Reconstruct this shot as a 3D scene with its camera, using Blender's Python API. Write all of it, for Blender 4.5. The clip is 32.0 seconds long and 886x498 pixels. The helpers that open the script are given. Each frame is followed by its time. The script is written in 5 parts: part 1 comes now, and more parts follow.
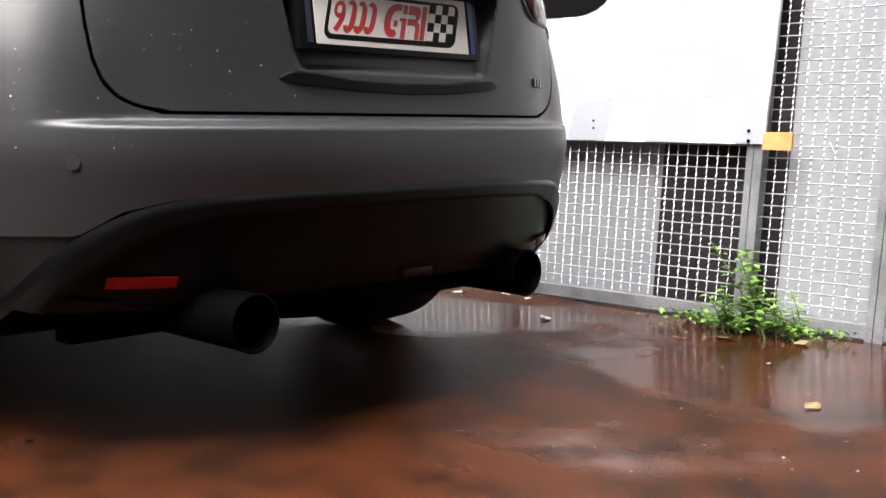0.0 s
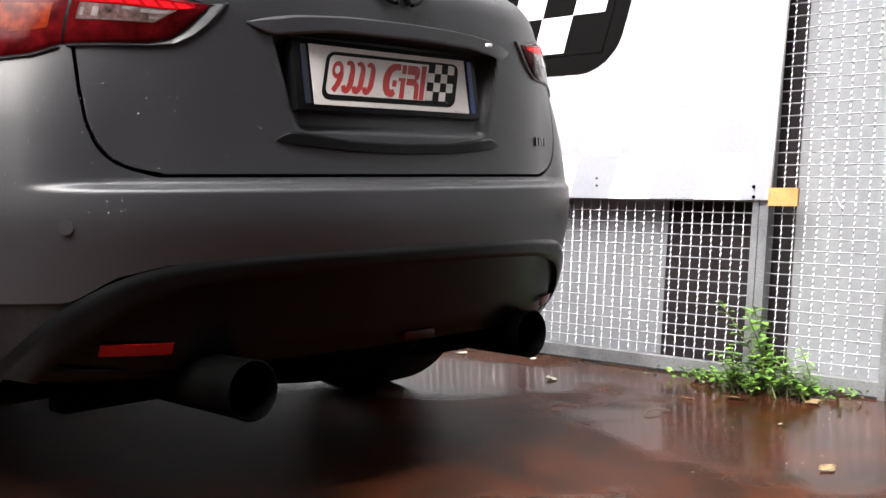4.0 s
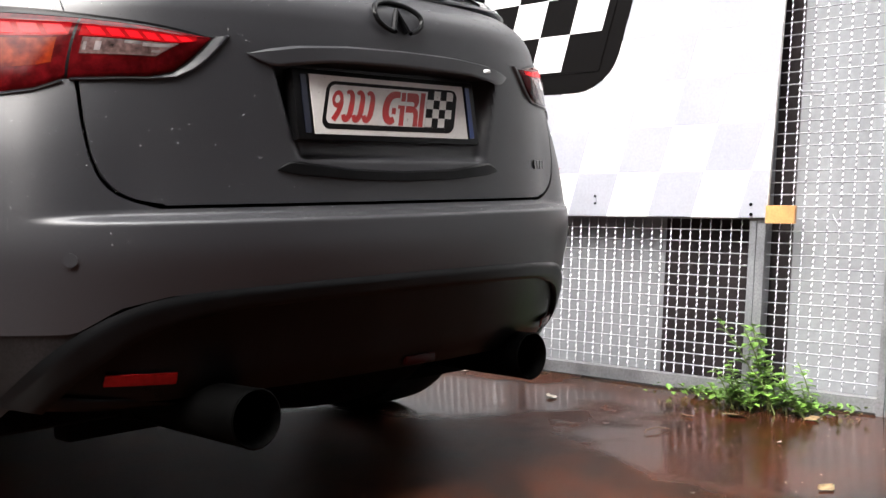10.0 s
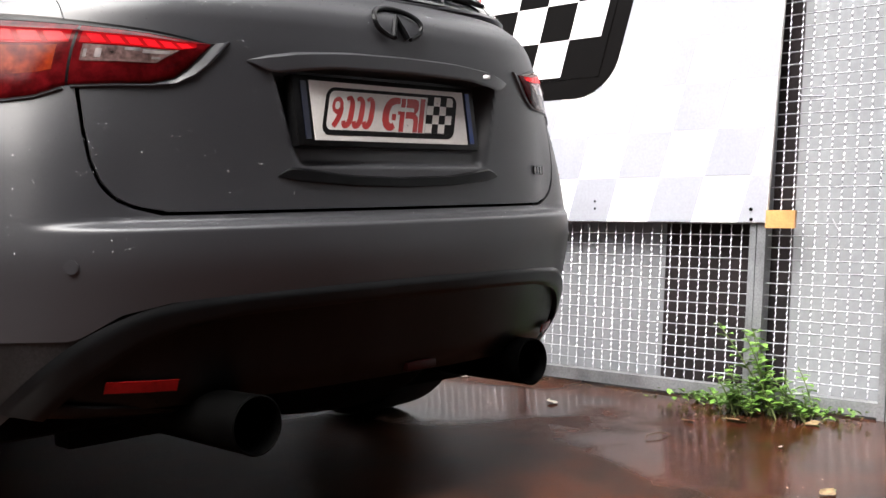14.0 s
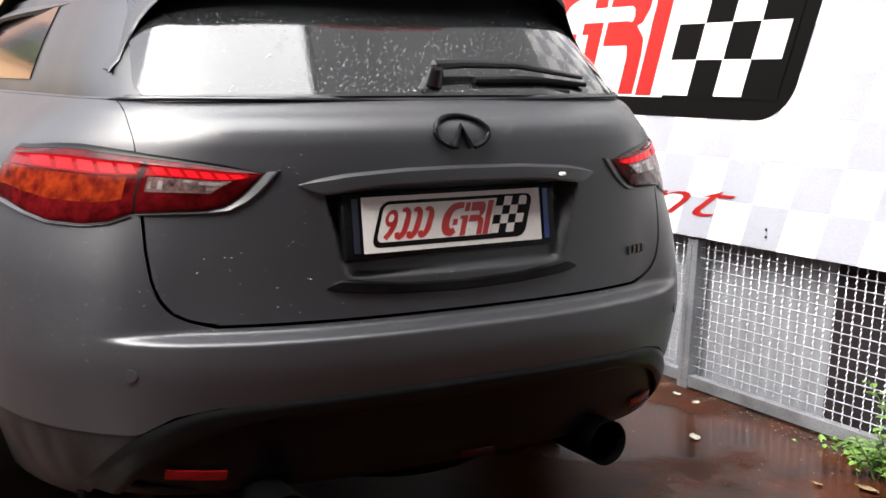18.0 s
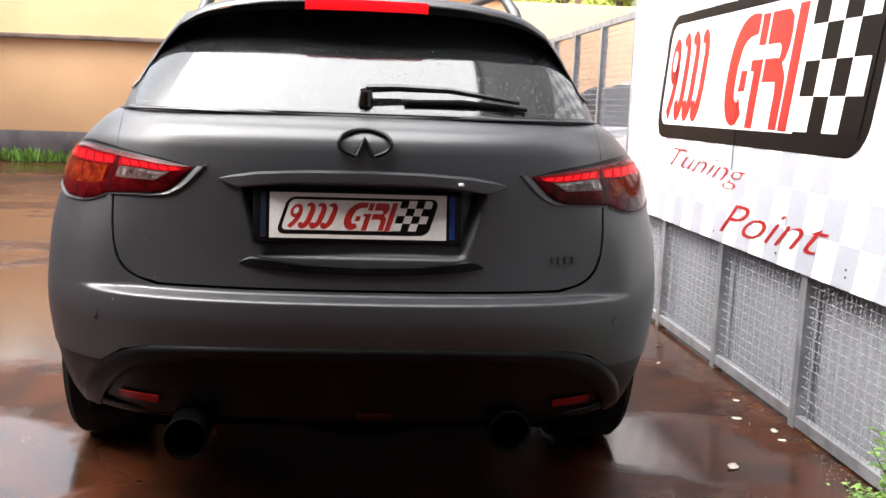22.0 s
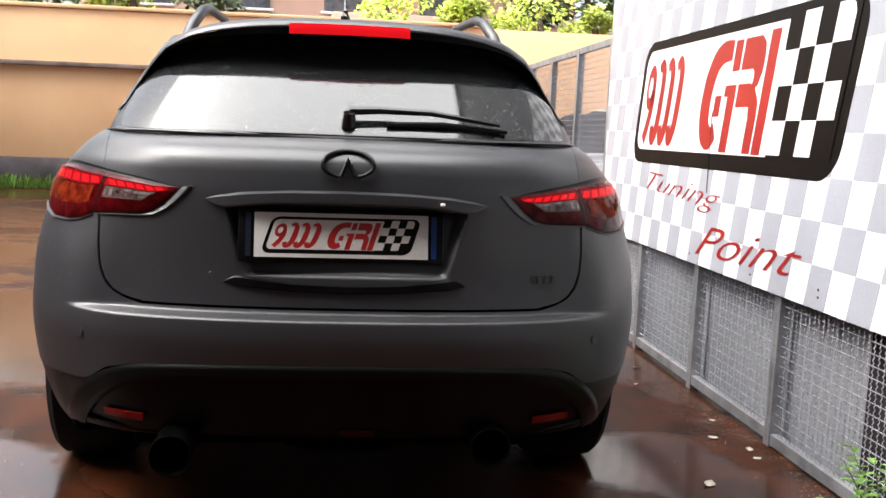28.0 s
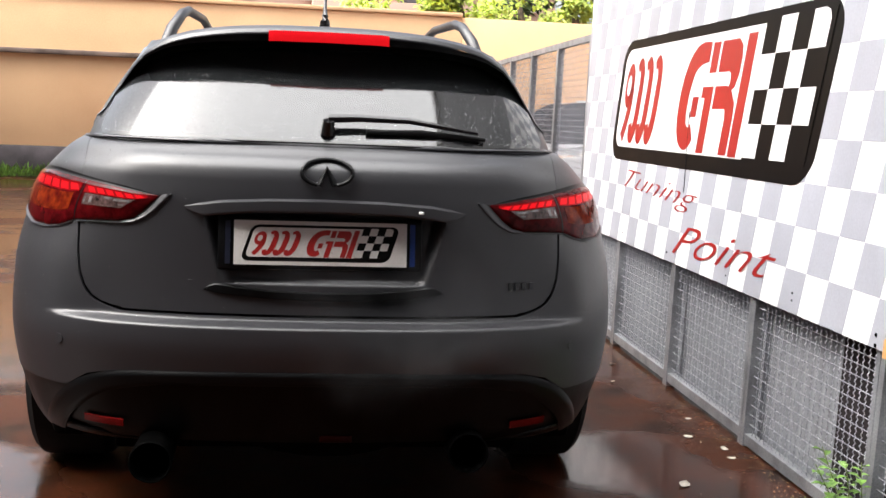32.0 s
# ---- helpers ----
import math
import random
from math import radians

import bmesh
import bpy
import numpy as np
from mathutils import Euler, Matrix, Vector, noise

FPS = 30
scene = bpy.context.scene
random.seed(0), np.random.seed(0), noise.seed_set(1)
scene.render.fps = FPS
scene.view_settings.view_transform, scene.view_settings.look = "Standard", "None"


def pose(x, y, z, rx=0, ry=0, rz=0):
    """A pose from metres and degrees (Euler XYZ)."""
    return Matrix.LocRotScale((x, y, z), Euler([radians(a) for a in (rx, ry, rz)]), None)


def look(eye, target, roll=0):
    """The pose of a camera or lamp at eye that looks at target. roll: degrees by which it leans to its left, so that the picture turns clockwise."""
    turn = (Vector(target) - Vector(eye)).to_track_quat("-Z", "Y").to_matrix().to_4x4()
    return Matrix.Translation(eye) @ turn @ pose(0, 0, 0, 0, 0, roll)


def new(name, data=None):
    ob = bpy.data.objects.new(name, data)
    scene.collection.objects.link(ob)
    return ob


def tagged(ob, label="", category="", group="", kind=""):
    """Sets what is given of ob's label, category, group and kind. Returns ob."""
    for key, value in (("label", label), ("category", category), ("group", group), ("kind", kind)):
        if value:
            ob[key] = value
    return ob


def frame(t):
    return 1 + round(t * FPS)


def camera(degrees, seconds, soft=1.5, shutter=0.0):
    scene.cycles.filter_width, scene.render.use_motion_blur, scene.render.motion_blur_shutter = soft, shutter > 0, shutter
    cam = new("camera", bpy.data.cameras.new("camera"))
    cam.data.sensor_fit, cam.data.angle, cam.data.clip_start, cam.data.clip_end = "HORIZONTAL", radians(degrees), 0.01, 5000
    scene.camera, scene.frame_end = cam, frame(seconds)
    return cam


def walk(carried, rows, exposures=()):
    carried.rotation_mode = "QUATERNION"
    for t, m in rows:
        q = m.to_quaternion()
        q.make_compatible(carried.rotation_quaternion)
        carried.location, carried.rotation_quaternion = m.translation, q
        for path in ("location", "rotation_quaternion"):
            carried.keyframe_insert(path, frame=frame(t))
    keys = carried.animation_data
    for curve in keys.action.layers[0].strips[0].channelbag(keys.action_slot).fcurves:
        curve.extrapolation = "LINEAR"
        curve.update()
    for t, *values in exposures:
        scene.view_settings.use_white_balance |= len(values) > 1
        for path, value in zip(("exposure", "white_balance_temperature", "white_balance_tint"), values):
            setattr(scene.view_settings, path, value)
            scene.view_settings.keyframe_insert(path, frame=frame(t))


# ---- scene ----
cam = camera(41.95, 32.0, soft=1.5, shutter=0.5)
PATH = [
    (0, (-1.788, -1.715, 0.658), (-0.303, -0.394, 0.436), 0.47),
    (0.5, (-1.743, -1.688, 0.646), (-0.263, -0.358, 0.449), 0.31),
    (1, (-1.745, -1.691, 0.644), (-0.264, -0.359, 0.461), 0.19),
    (1.5, (-1.745, -1.693, 0.646), (-0.264, -0.360, 0.473), 0.13),
    (2, (-1.743, -1.689, 0.647), (-0.261, -0.355, 0.486), 0.07),
    (2.5, (-1.745, -1.690, 0.649), (-0.263, -0.356, 0.498), 0.04),
    (3, (-1.748, -1.696, 0.645), (-0.267, -0.359, 0.509), -0.04),
    (3.5, (-1.745, -1.688, 0.651), (-0.261, -0.353, 0.524), -0.10),
    (5.5, (-1.761, -1.697, 0.689), (-0.274, -0.364, 0.577), -0.55),
    (6, (-1.763, -1.699, 0.693), (-0.276, -0.366, 0.584), -0.68),
    (6.5, (-1.764, -1.704, 0.692), (-0.278, -0.369, 0.587), -0.72),
    (7, (-1.765, -1.704, 0.697), (-0.279, -0.370, 0.589), -0.67),
    (7.5, (-1.765, -1.705, 0.694), (-0.279, -0.370, 0.589), -0.69),
    (8, (-1.766, -1.702, 0.697), (-0.278, -0.369, 0.590), -0.67),
    (8.5, (-1.764, -1.701, 0.698), (-0.277, -0.368, 0.591), -0.68),
    (9, (-1.764, -1.701, 0.699), (-0.276, -0.368, 0.591), -0.63),
    (9.5, (-1.764, -1.701, 0.698), (-0.277, -0.368, 0.591), -0.68),
    (10, (-1.764, -1.701, 0.698), (-0.277, -0.368, 0.591), -0.68),
    (10.5, (-1.763, -1.707, 0.701), (-0.278, -0.371, 0.593), -0.63),
    (11, (-1.763, -1.706, 0.701), (-0.278, -0.371, 0.594), -0.67),
    (11.5, (-1.765, -1.703, 0.702), (-0.278, -0.369, 0.595), -0.71),
    (12, (-1.766, -1.705, 0.701), (-0.280, -0.371, 0.596), -0.70),
    (12.5, (-1.765, -1.705, 0.697), (-0.279, -0.371, 0.597), -0.82),
    (13, (-1.764, -1.700, 0.701), (-0.276, -0.367, 0.600), -0.77),
    (13.5, (-1.764, -1.700, 0.699), (-0.277, -0.367, 0.600), -0.83),
    (14, (-1.765, -1.700, 0.698), (-0.277, -0.367, 0.601), -0.86),
    (14.5, (-1.766, -1.704, 0.704), (-0.279, -0.370, 0.604), -0.75),
    (16.5, (-1.709, -1.799, 1.050), (-0.309, -0.413, 0.703), -1.50),
    (17, (-1.637, -1.847, 1.140), (-0.326, -0.376, 0.801), -1.50),
    (17.5, (-1.534, -1.953, 1.165), (-0.349, -0.373, 0.852), -0.86),
    (18, (-1.360, -2.125, 1.180), (-0.318, -0.444, 0.882), 0.36),
    (18.5, (-1.117, -2.299, 1.222), (-0.234, -0.536, 0.886), 1.49),
    (19, (-0.911, -2.407, 1.127), (-0.134, -0.591, 0.815), 1.48),
    (19.5, (-0.689, -2.480, 1.123), (-0.057, -0.617, 0.762), 1.73),
    (20, (-0.486, -2.468, 1.131), (-0.011, -0.561, 0.758), 2.08),
    (20.5, (-0.398, -2.602, 1.119), (-0.005, -0.668, 0.798), 1.80),
    (21, (-0.303, -2.883, 1.186), (0.040, -0.938, 0.871), 2.32),
    (21.5, (-0.191, -2.974, 1.185), (0.076, -1.012, 0.906), 2.22),
    (22, (-0.135, -3.025, 1.167), (0.098, -1.055, 0.918), 2.01),
    (22.5, (-0.145, -3.052, 1.154), (0.098, -1.081, 0.922), 2.04),
    (23, (-0.161, -3.064, 1.139), (0.095, -1.092, 0.926), 2.03),
    (23.5, (-0.164, -3.071, 1.135), (0.097, -1.098, 0.934), 2.02),
    (24, (-0.162, -3.077, 1.149), (0.101, -1.105, 0.948), 2.05),
    (24.5, (-0.165, -3.079, 1.153), (0.103, -1.107, 0.952), 2.07),
    (25, (-0.158, -3.082, 1.160), (0.109, -1.110, 0.955), 2.10),
    (25.5, (-0.157, -3.084, 1.158), (0.111, -1.112, 0.954), 2.08),
    (27.5, (-0.157, -3.081, 1.155), (0.116, -1.110, 0.952), 2.14),
    (28, (-0.155, -3.083, 1.152), (0.117, -1.112, 0.951), 2.10),
    (28.5, (-0.157, -3.088, 1.161), (0.122, -1.118, 0.954), 2.18),
    (29, (-0.161, -3.090, 1.166), (0.125, -1.122, 0.957), 2.21),
    (29.5, (-0.166, -3.091, 1.166), (0.128, -1.124, 0.956), 2.21),
    (30, (-0.161, -3.094, 1.167), (0.137, -1.127, 0.956), 2.19),
    (30.5, (-0.157, -3.096, 1.167), (0.144, -1.131, 0.955), 2.20),
    (31, (-0.157, -3.098, 1.169), (0.148, -1.133, 0.955), 2.20),
    (31.5, (-0.154, -3.104, 1.184), (0.152, -1.139, 0.963), 2.28),
    (32, (-0.155, -3.106, 1.216), (0.151, -1.143, 0.991), 2.32),
]
EXPO = [(0.0, 2.25), (3.5, 2.25), (5.5, 2.15), (14.5, 2.15), (17.0, 2.25), (18.0, 2.15), (19.0, 1.9), (20.0, 2.3), (21.0, 2.4), (22.0, 2.2), (23.0, 1.85), (30.0, 1.8), (32.0, 1.8)]
walk(cam, [(t, look(eye, target, roll)) for t, eye, target, roll in PATH], exposures=EXPO)

# ---- world and light: bright overcast sky after rain ----
world = bpy.data.worlds.new("overcast_sky")
scene.world = world
world.use_nodes = True
wn = world.node_tree.nodes
wl = world.node_tree.links
sky = wn.new("ShaderNodeTexSky")
sky.sky_type = "NISHITA"
sky.sun_disc = False
sky.sun_elevation = radians(52)
sky.sun_rotation = radians(262)
sky.air_density = 1.0
sky.dust_density = 6.0
sky.ozone_density = 1.0
hs = wn.new("ShaderNodeHueSaturation")
hs.inputs["Saturation"].default_value = 0.38
wl.new(sky.outputs[0], hs.inputs["Color"])
wl.new(hs.outputs[0], wn["Background"].inputs["Color"])
wn["Background"].inputs["Strength"].default_value = 0.15
sun = new("sun", bpy.data.lights.new("sun", "SUN"))
sun.data.energy = 1.9
sun.data.angle = radians(60)
sun.data.color = (1.0, 0.985, 0.965)
sun.matrix_world = look((-1.5, -0.2, 8), (0, 0, 0))


# ---- materials ----
def material(name, color, rough=0.5, metal=0.0, var=0.12, scale=8.0, fine=120.0, bump=0.0, bump_scale=200.0, coat=0.0, spec=0.5,
             second=None, streak=False, island=0.0):
    """A surface with colour variation at two scales, roughness variation and fine relief."""
    m = bpy.data.materials.new(name)
    m.use_nodes = True
    nt = m.node_tree
    n, l = nt.nodes, nt.links
    b = n["Principled BSDF"]
    tc = n.new("ShaderNodeTexCoord")
    src = tc.outputs["Object"]
    if streak:
        mp = n.new("ShaderNodeMapping")
        mp.inputs["Scale"].default_value = (1, 1, 0.06)
        l.new(src, mp.inputs[0])
        src = mp.outputs[0]
    n1 = n.new("ShaderNodeTexNoise")
    n1.inputs["Scale"].default_value = scale
    n1.inputs["Detail"].default_value = 6
    l.new(src, n1.inputs["Vector"])
    n2 = n.new("ShaderNodeTexNoise")
    n2.inputs["Scale"].default_value = fine
    n2.inputs["Detail"].default_value = 3
    l.new(tc.outputs["Object"], n2.inputs["Vector"])
    mix = n.new("ShaderNodeMix")
    mix.data_type = "RGBA"
    c2 = second or tuple(c * (1 - 2.2 * var) for c in color)
    mix.inputs[6].default_value = (*[min(1, c * (1 + var)) for c in color], 1)
    mix.inputs[7].default_value = (*c2, 1)
    rmp = n.new("ShaderNodeMapRange")
    rmp.inputs[1].default_value = 0.35
    rmp.inputs[2].default_value = 0.68
    l.new(n1.outputs[0], rmp.inputs[0])
    l.new(rmp.outputs[0], mix.inputs[0])
    mul = n.new("ShaderNodeMix")
    mul.data_type = "RGBA"
    mul.blend_type = "OVERLAY"
    mul.inputs[0].default_value = min(1.0, var * 2.5)
    l.new(mix.outputs[2], mul.inputs[6])
    l.new(n2.outputs[0], mul.inputs[7])
    last = mul.outputs[2]
    if island:
        oi = n.new("ShaderNodeObjectInfo")
        hv = n.new("ShaderNodeHueSaturation")
        mr = n.new("ShaderNodeMapRange")
        mr.inputs[3].default_value = 1 - island
        mr.inputs[4].default_value = 1 + island
        l.new(oi.outputs["Random"], mr.inputs[0])
        l.new(mr.outputs[0], hv.inputs["Value"])
        l.new(last, hv.inputs["Color"])
        last = hv.outputs[0]
    l.new(last, b.inputs["Base Color"])
    rr = n.new("ShaderNodeMapRange")
    rr.inputs[3].default_value = max(0.02, rough * 0.8)
    rr.inputs[4].default_value = min(1, rough * 1.2)
    l.new(n1.outputs[0], rr.inputs[0])
    l.new(rr.outputs[0], b.inputs["Roughness"])
    b.inputs["Metallic"].default_value = metal
    b.inputs["Specular IOR Level"].default_value = spec
    b.inputs["Coat Weight"].default_value = coat
    b.inputs["Coat Roughness"].default_value = 0.05
    if bump:
        n3 = n.new("ShaderNodeTexNoise")
        n3.inputs["Scale"].default_value = bump_scale
        n3.inputs["Detail"].default_value = 4
        l.new(tc.outputs["Object"], n3.inputs["Vector"])
        bp = n.new("ShaderNodeBump")
        bp.inputs["Strength"].default_value = bump
        bp.inputs["Distance"].default_value = 0.004
        l.new(n3.outputs[0], bp.inputs["Height"])
        l.new(bp.outputs[0], b.inputs["Normal"])
    return m


def wet_ground(name, dry, wet):
    """Rough coloured asphalt, half covered by a thin film of water."""
    m = bpy.data.materials.new(name)
    m.use_nodes = True
    nt = m.node_tree
    n, l = nt.nodes, nt.links
    b = n["Principled BSDF"]
    tc = n.new("ShaderNodeTexCoord")

    def noise_tex(scale, detail, rough=0.55):
        t = n.new("ShaderNodeTexNoise")
        t.inputs["Scale"].default_value = scale
        t.inputs["Detail"].default_value = detail
        t.inputs["Roughness"].default_value = rough
        l.new(tc.outputs["Object"], t.inputs["Vector"])
        return t.outputs[0]

    def ramp(src, a, c, lo=0.0, hi=1.0):
        r = n.new("ShaderNodeMapRange")
        r.interpolation_type = "SMOOTHERSTEP"
        for i, v in enumerate((a, c, lo, hi)):
            r.inputs[i + 1].default_value = v
        l.new(src, r.inputs[0])
        return r.outputs[0]

    big, mid, fine = noise_tex(0.9, 5), noise_tex(5.0, 6, 0.65), noise_tex(130.0, 6, 0.75)
    # water stands along the sides; less gloss in the middle strip keeps sheen off there
    sep = n.new("ShaderNodeSeparateXYZ")
    l.new(tc.outputs["Object"], sep.inputs[0])
    ab = n.new("ShaderNodeMath")
    ab.operation = "ABSOLUTE"
    off = n.new("ShaderNodeMath")
    off.inputs[1].default_value = 0.15
    l.new(sep.outputs[0], off.inputs[0])
    l.new(off.outputs[0], ab.inputs[0])
    ad = n.new("ShaderNodeMath")
    l.new(big, ad.inputs[0])
    l.new(ramp(ab.outputs[0], 0.4, 1.15, -0.13, 0.05), ad.inputs[1])
    pud = ramp(ad.outputs[0], 0.40, 0.62)
    mix = n.new("ShaderNodeMix")
    mix.data_type = "RGBA"
    mix.inputs[6].default_value = (*dry, 1)
    mix.inputs[7].default_value = (*wet, 1)
    l.new(ramp(mid, 0.35, 0.7), mix.inputs[0])
    grit = n.new("ShaderNodeMix")
    grit.data_type = "RGBA"
    grit.blend_type = "OVERLAY"
    grit.inputs[0].default_value = 0.75
    l.new(mix.outputs[2], grit.inputs[6])
    l.new(fine, grit.inputs[7])
    l.new(grit.outputs[2], b.inputs["Base Color"])
    l.new(ramp(pud, 0.0, 1.0, 0.30, 0.13), b.inputs["Roughness"])
    l.new(ramp(pud, 0.0, 1.0, 0.045, 0.29), b.inputs["Specular IOR Level"])
    h = n.new("ShaderNodeMath")
    h.operation = "MULTIPLY"
    l.new(fine, h.inputs[0])
    l.new(ramp(pud, 0.2, 0.9, 1.0, 0.06), h.inputs[1])
    bp = n.new("ShaderNodeBump")
    bp.inputs["Strength"].default_value = 0.45
    bp.inputs["Distance"].default_value = 0.004
    l.new(h.outputs[0], bp.inputs["Height"])
    l.new(bp.outputs[0], b.inputs["Normal"])
    return m


def clear_glass(name, tint=(0.012, 0.013, 0.014), rough=0.05):
    """Dark privacy glass: nearly opaque, mirror-glossy, with rain beads."""
    m = material(name, tint, rough=rough, var=0.05, bump=0.03, bump_scale=140, spec=0.5, coat=0.3)
    return m


M_PAINT = material("matte_grey_paint", (0.0205, 0.0209, 0.0245), rough=0.41, var=0.06, scale=3, fine=300, bump=0.04, bump_scale=600, metal=0.0, spec=0.66)
M_BLACK = material("black_plastic", (0.0032, 0.0032, 0.0035), rough=0.30, spec=0.13, var=0.38, scale=16, fine=200, bump=0.08, bump_scale=500, streak=True)
M_SATIN = material("satin_black_plastic", (0.0032, 0.0034, 0.0038), rough=0.30, spec=0.14, var=0.2, scale=12, fine=260, bump=0.05, bump_scale=400, streak=True)
# darker than the bumper paint, with vertical streaks
M_STREAKED = material("streaked_lower_paint", (0.0095, 0.009, 0.0098), rough=0.45, spec=0.25, var=0.4, scale=14, fine=200, streak=True)
M_SILVER = material("lamp_reflector", (0.35, 0.30, 0.30), rough=0.25, metal=0.6, var=0.3, scale=60)
# near-black base colour puts the shade under the car into the material
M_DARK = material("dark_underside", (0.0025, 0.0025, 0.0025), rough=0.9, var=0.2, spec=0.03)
M_GLOSS = material("gloss_black", (0.01, 0.01, 0.011), rough=0.18, var=0.1)
M_GLASS = clear_glass("privacy_glass", rough=0.03)
M_RUBBER = material("tyre_rubber", (0.008, 0.008, 0.0085), rough=0.8, spec=0.15, var=0.15, bump=0.1)
M_RIM = material("dark_alloy", (0.05, 0.05, 0.055), rough=0.35, metal=0.8, var=0.1)
# colour holds the shade around the exhaust tips; dark screws use it too
M_STEEL = material("near_black_steel", (0.0015, 0.0015, 0.0015), rough=0.5, metal=0.0, spec=0.015, var=0.3, scale=14)
M_CHROME = material("satin_chrome", (0.35, 0.35, 0.36), rough=0.2, metal=1.0, var=0.05)
M_RED = material("red_lens", (0.13, 0.004, 0.004), rough=0.25, var=0.12, scale=20, fine=90, coat=0.0, spec=0.12)
M_REDDK = material("dark_red_lens", (0.055, 0.002, 0.003), rough=0.14, var=0.25, scale=30, fine=90, coat=0.0, spec=0.09)
M_AMBER = material("amber_lens", (0.11, 0.013, 0.003), rough=0.15, var=0.25, scale=34, fine=60, coat=0.0, spec=0.08, second=(0.05, 0.002, 0.002))
M_CLEAR = material("clear_lens", (0.095, 0.058, 0.055), rough=0.1, var=0.3, scale=40, coat=0.3)
M_WHITE = material("white_vinyl", (0.80, 0.80, 0.80), rough=0.4, var=0.03, scale=2)
# white toned down: the shade of the plate's recess is put into the colour
M_PLATE = material("shaded_plate_white", (0.56, 0.54, 0.52), rough=0.4, var=0.05, scale=6)
M_GREYV = material("grey_vinyl", (0.36, 0.37, 0.415), rough=0.35, var=0.05, scale=2)
M_BLACKV = material("black_vinyl", (0.0035, 0.003, 0.0029), rough=0.4, spec=0.09, var=0.1, scale=2)
M_REDV = material("red_vinyl", (0.33, 0.013, 0.011), rough=0.35, var=0.06, scale=2)
M_BLUE = material("blue_vinyl", (0.005, 0.022, 0.12), rough=0.3, var=0.08)
M_NAVY = material("navy_vinyl", (0.004, 0.006, 0.018), rough=0.4, var=0.1)
M_GALV = material("galvanised_steel", (0.33, 0.34, 0.36), rough=0.42, metal=0.55, var=0.15, scale=7, fine=150, bump=0.04)
# darker flecks in the wire's colour imitate the shaded slopes of its crimps
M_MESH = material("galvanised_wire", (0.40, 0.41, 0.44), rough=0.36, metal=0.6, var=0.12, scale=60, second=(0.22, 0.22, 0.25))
M_SHEET = material("white_sheet", (0.31, 0.325, 0.34), rough=0.5, var=0.06, scale=3, fine=40, streak=True)
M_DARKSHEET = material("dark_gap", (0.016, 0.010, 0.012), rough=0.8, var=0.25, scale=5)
M_YELLOW = material("yellow_tape", (0.56, 0.29, 0.11), rough=0.5, var=0.1, scale=14)
M_WALL = material("ochre_render", (0.80, 0.51, 0.28), rough=0.9, var=0.10, scale=0.6, fine=60, bump=0.1, bump_scale=60, second=(0.76, 0.46, 0.25))
M_PLINTH = material("dark_plinth", (0.10, 0.085, 0.09), rough=0.9, var=0.2, scale=2)
M_LEDGE = material("stone_ledge", (0.22, 0.16, 0.13), rough=0.8, var=0.2, scale=3)
M_GROUND = wet_ground("wet_red_asphalt", (0.047, 0.0138, 0.0058), (0.013, 0.0056, 0.0032))
M_LEAF = material("leaf_green", (0.12, 0.24, 0.035), rough=0.5, var=0.25, scale=12, island=0.3)
M_LEAFY = material("bright_leaf", (0.50, 0.62, 0.09), rough=0.55, var=0.25, scale=1.2, island=0.3)
M_LEAFDK = material("dark_leaf", (0.09, 0.14, 0.04), rough=0.6, var=0.3, scale=1.2)
M_STEM = material("stem", (0.12, 0.16, 0.05), rough=0.6)
M_BARK = material("bark", (0.09, 0.065, 0.045), rough=0.9, var=0.3)
M_DEADLEAF = material("fallen_leaf", (0.22, 0.15, 0.07), rough=0.6, var=0.3, scale=60)
M_PAPER = material("pale_scrap", (0.36, 0.33, 0.27), rough=0.6, var=0.15, scale=60)
M_FACADE = material("pink_facade", (0.55, 0.36, 0.28), rough=0.9, var=0.08, scale=0.4)
M_SIDEWALL = material("brown_render", (0.12, 0.085, 0.065), rough=0.9, var=0.12, scale=0.5)
M_WIN = material("far_window", (0.10, 0.11, 0.13), rough=0.15, var=0.2)
M_CARWHITE = material("white_car_paint", (0.7, 0.71, 0.73), rough=0.25, coat=1.0, var=0.04)


# ---- mesh helpers ----
def smooth(me, angle=32):
    for p in me.polygons:
        p.use_smooth = True
    me.set_sharp_from_angle(angle=radians(angle))


def part(name, bm, mat, parent=None, label="", angle=32):
    me = bpy.data.meshes.new(name)
    bmesh.ops.recalc_face_normals(bm, faces=bm.faces)
    bm.to_mesh(me)
    bm.free()
    me.materials.append(mat)
    smooth(me, angle)
    ob = new(name, me)
    if parent:
        ob.parent = parent
    if label:
        ob["label"] = label
    return ob


def thing(name, label, category, group="", kind="", m=None):
    e = new(name)
    e.empty_display_size = 0.1
    if m:
        e.matrix_world = m
    return tagged(e, label, category, group, kind)


def box(bm, x0, x1, y0, y1, z0, z1, bevel=0.0, m=None):
    vs = [bm.verts.new((x, y, z)) for x in (x0, x1) for y in (y0, y1) for z in (z0, z1)]
    fs = [bm.faces.new([vs[i] for i in q]) for q in ((0, 1, 3, 2), (4, 6, 7, 5), (0, 4, 5, 1), (2, 3, 7, 6), (0, 2, 6, 4), (1, 5, 7, 3))]
    out = vs
    if bevel:
        es = list({e for f in fs for e in f.edges})
        r = bmesh.ops.bevel(bm, geom=es, offset=bevel, segments=2, affect="EDGES", profile=0.5)
        out = list({v for f in r["faces"] for v in f.verts} | {v for v in vs if v.is_valid})
    if m is not None:
        bmesh.ops.transform(bm, matrix=m, verts=[v for v in out if v.is_valid])
    return bm


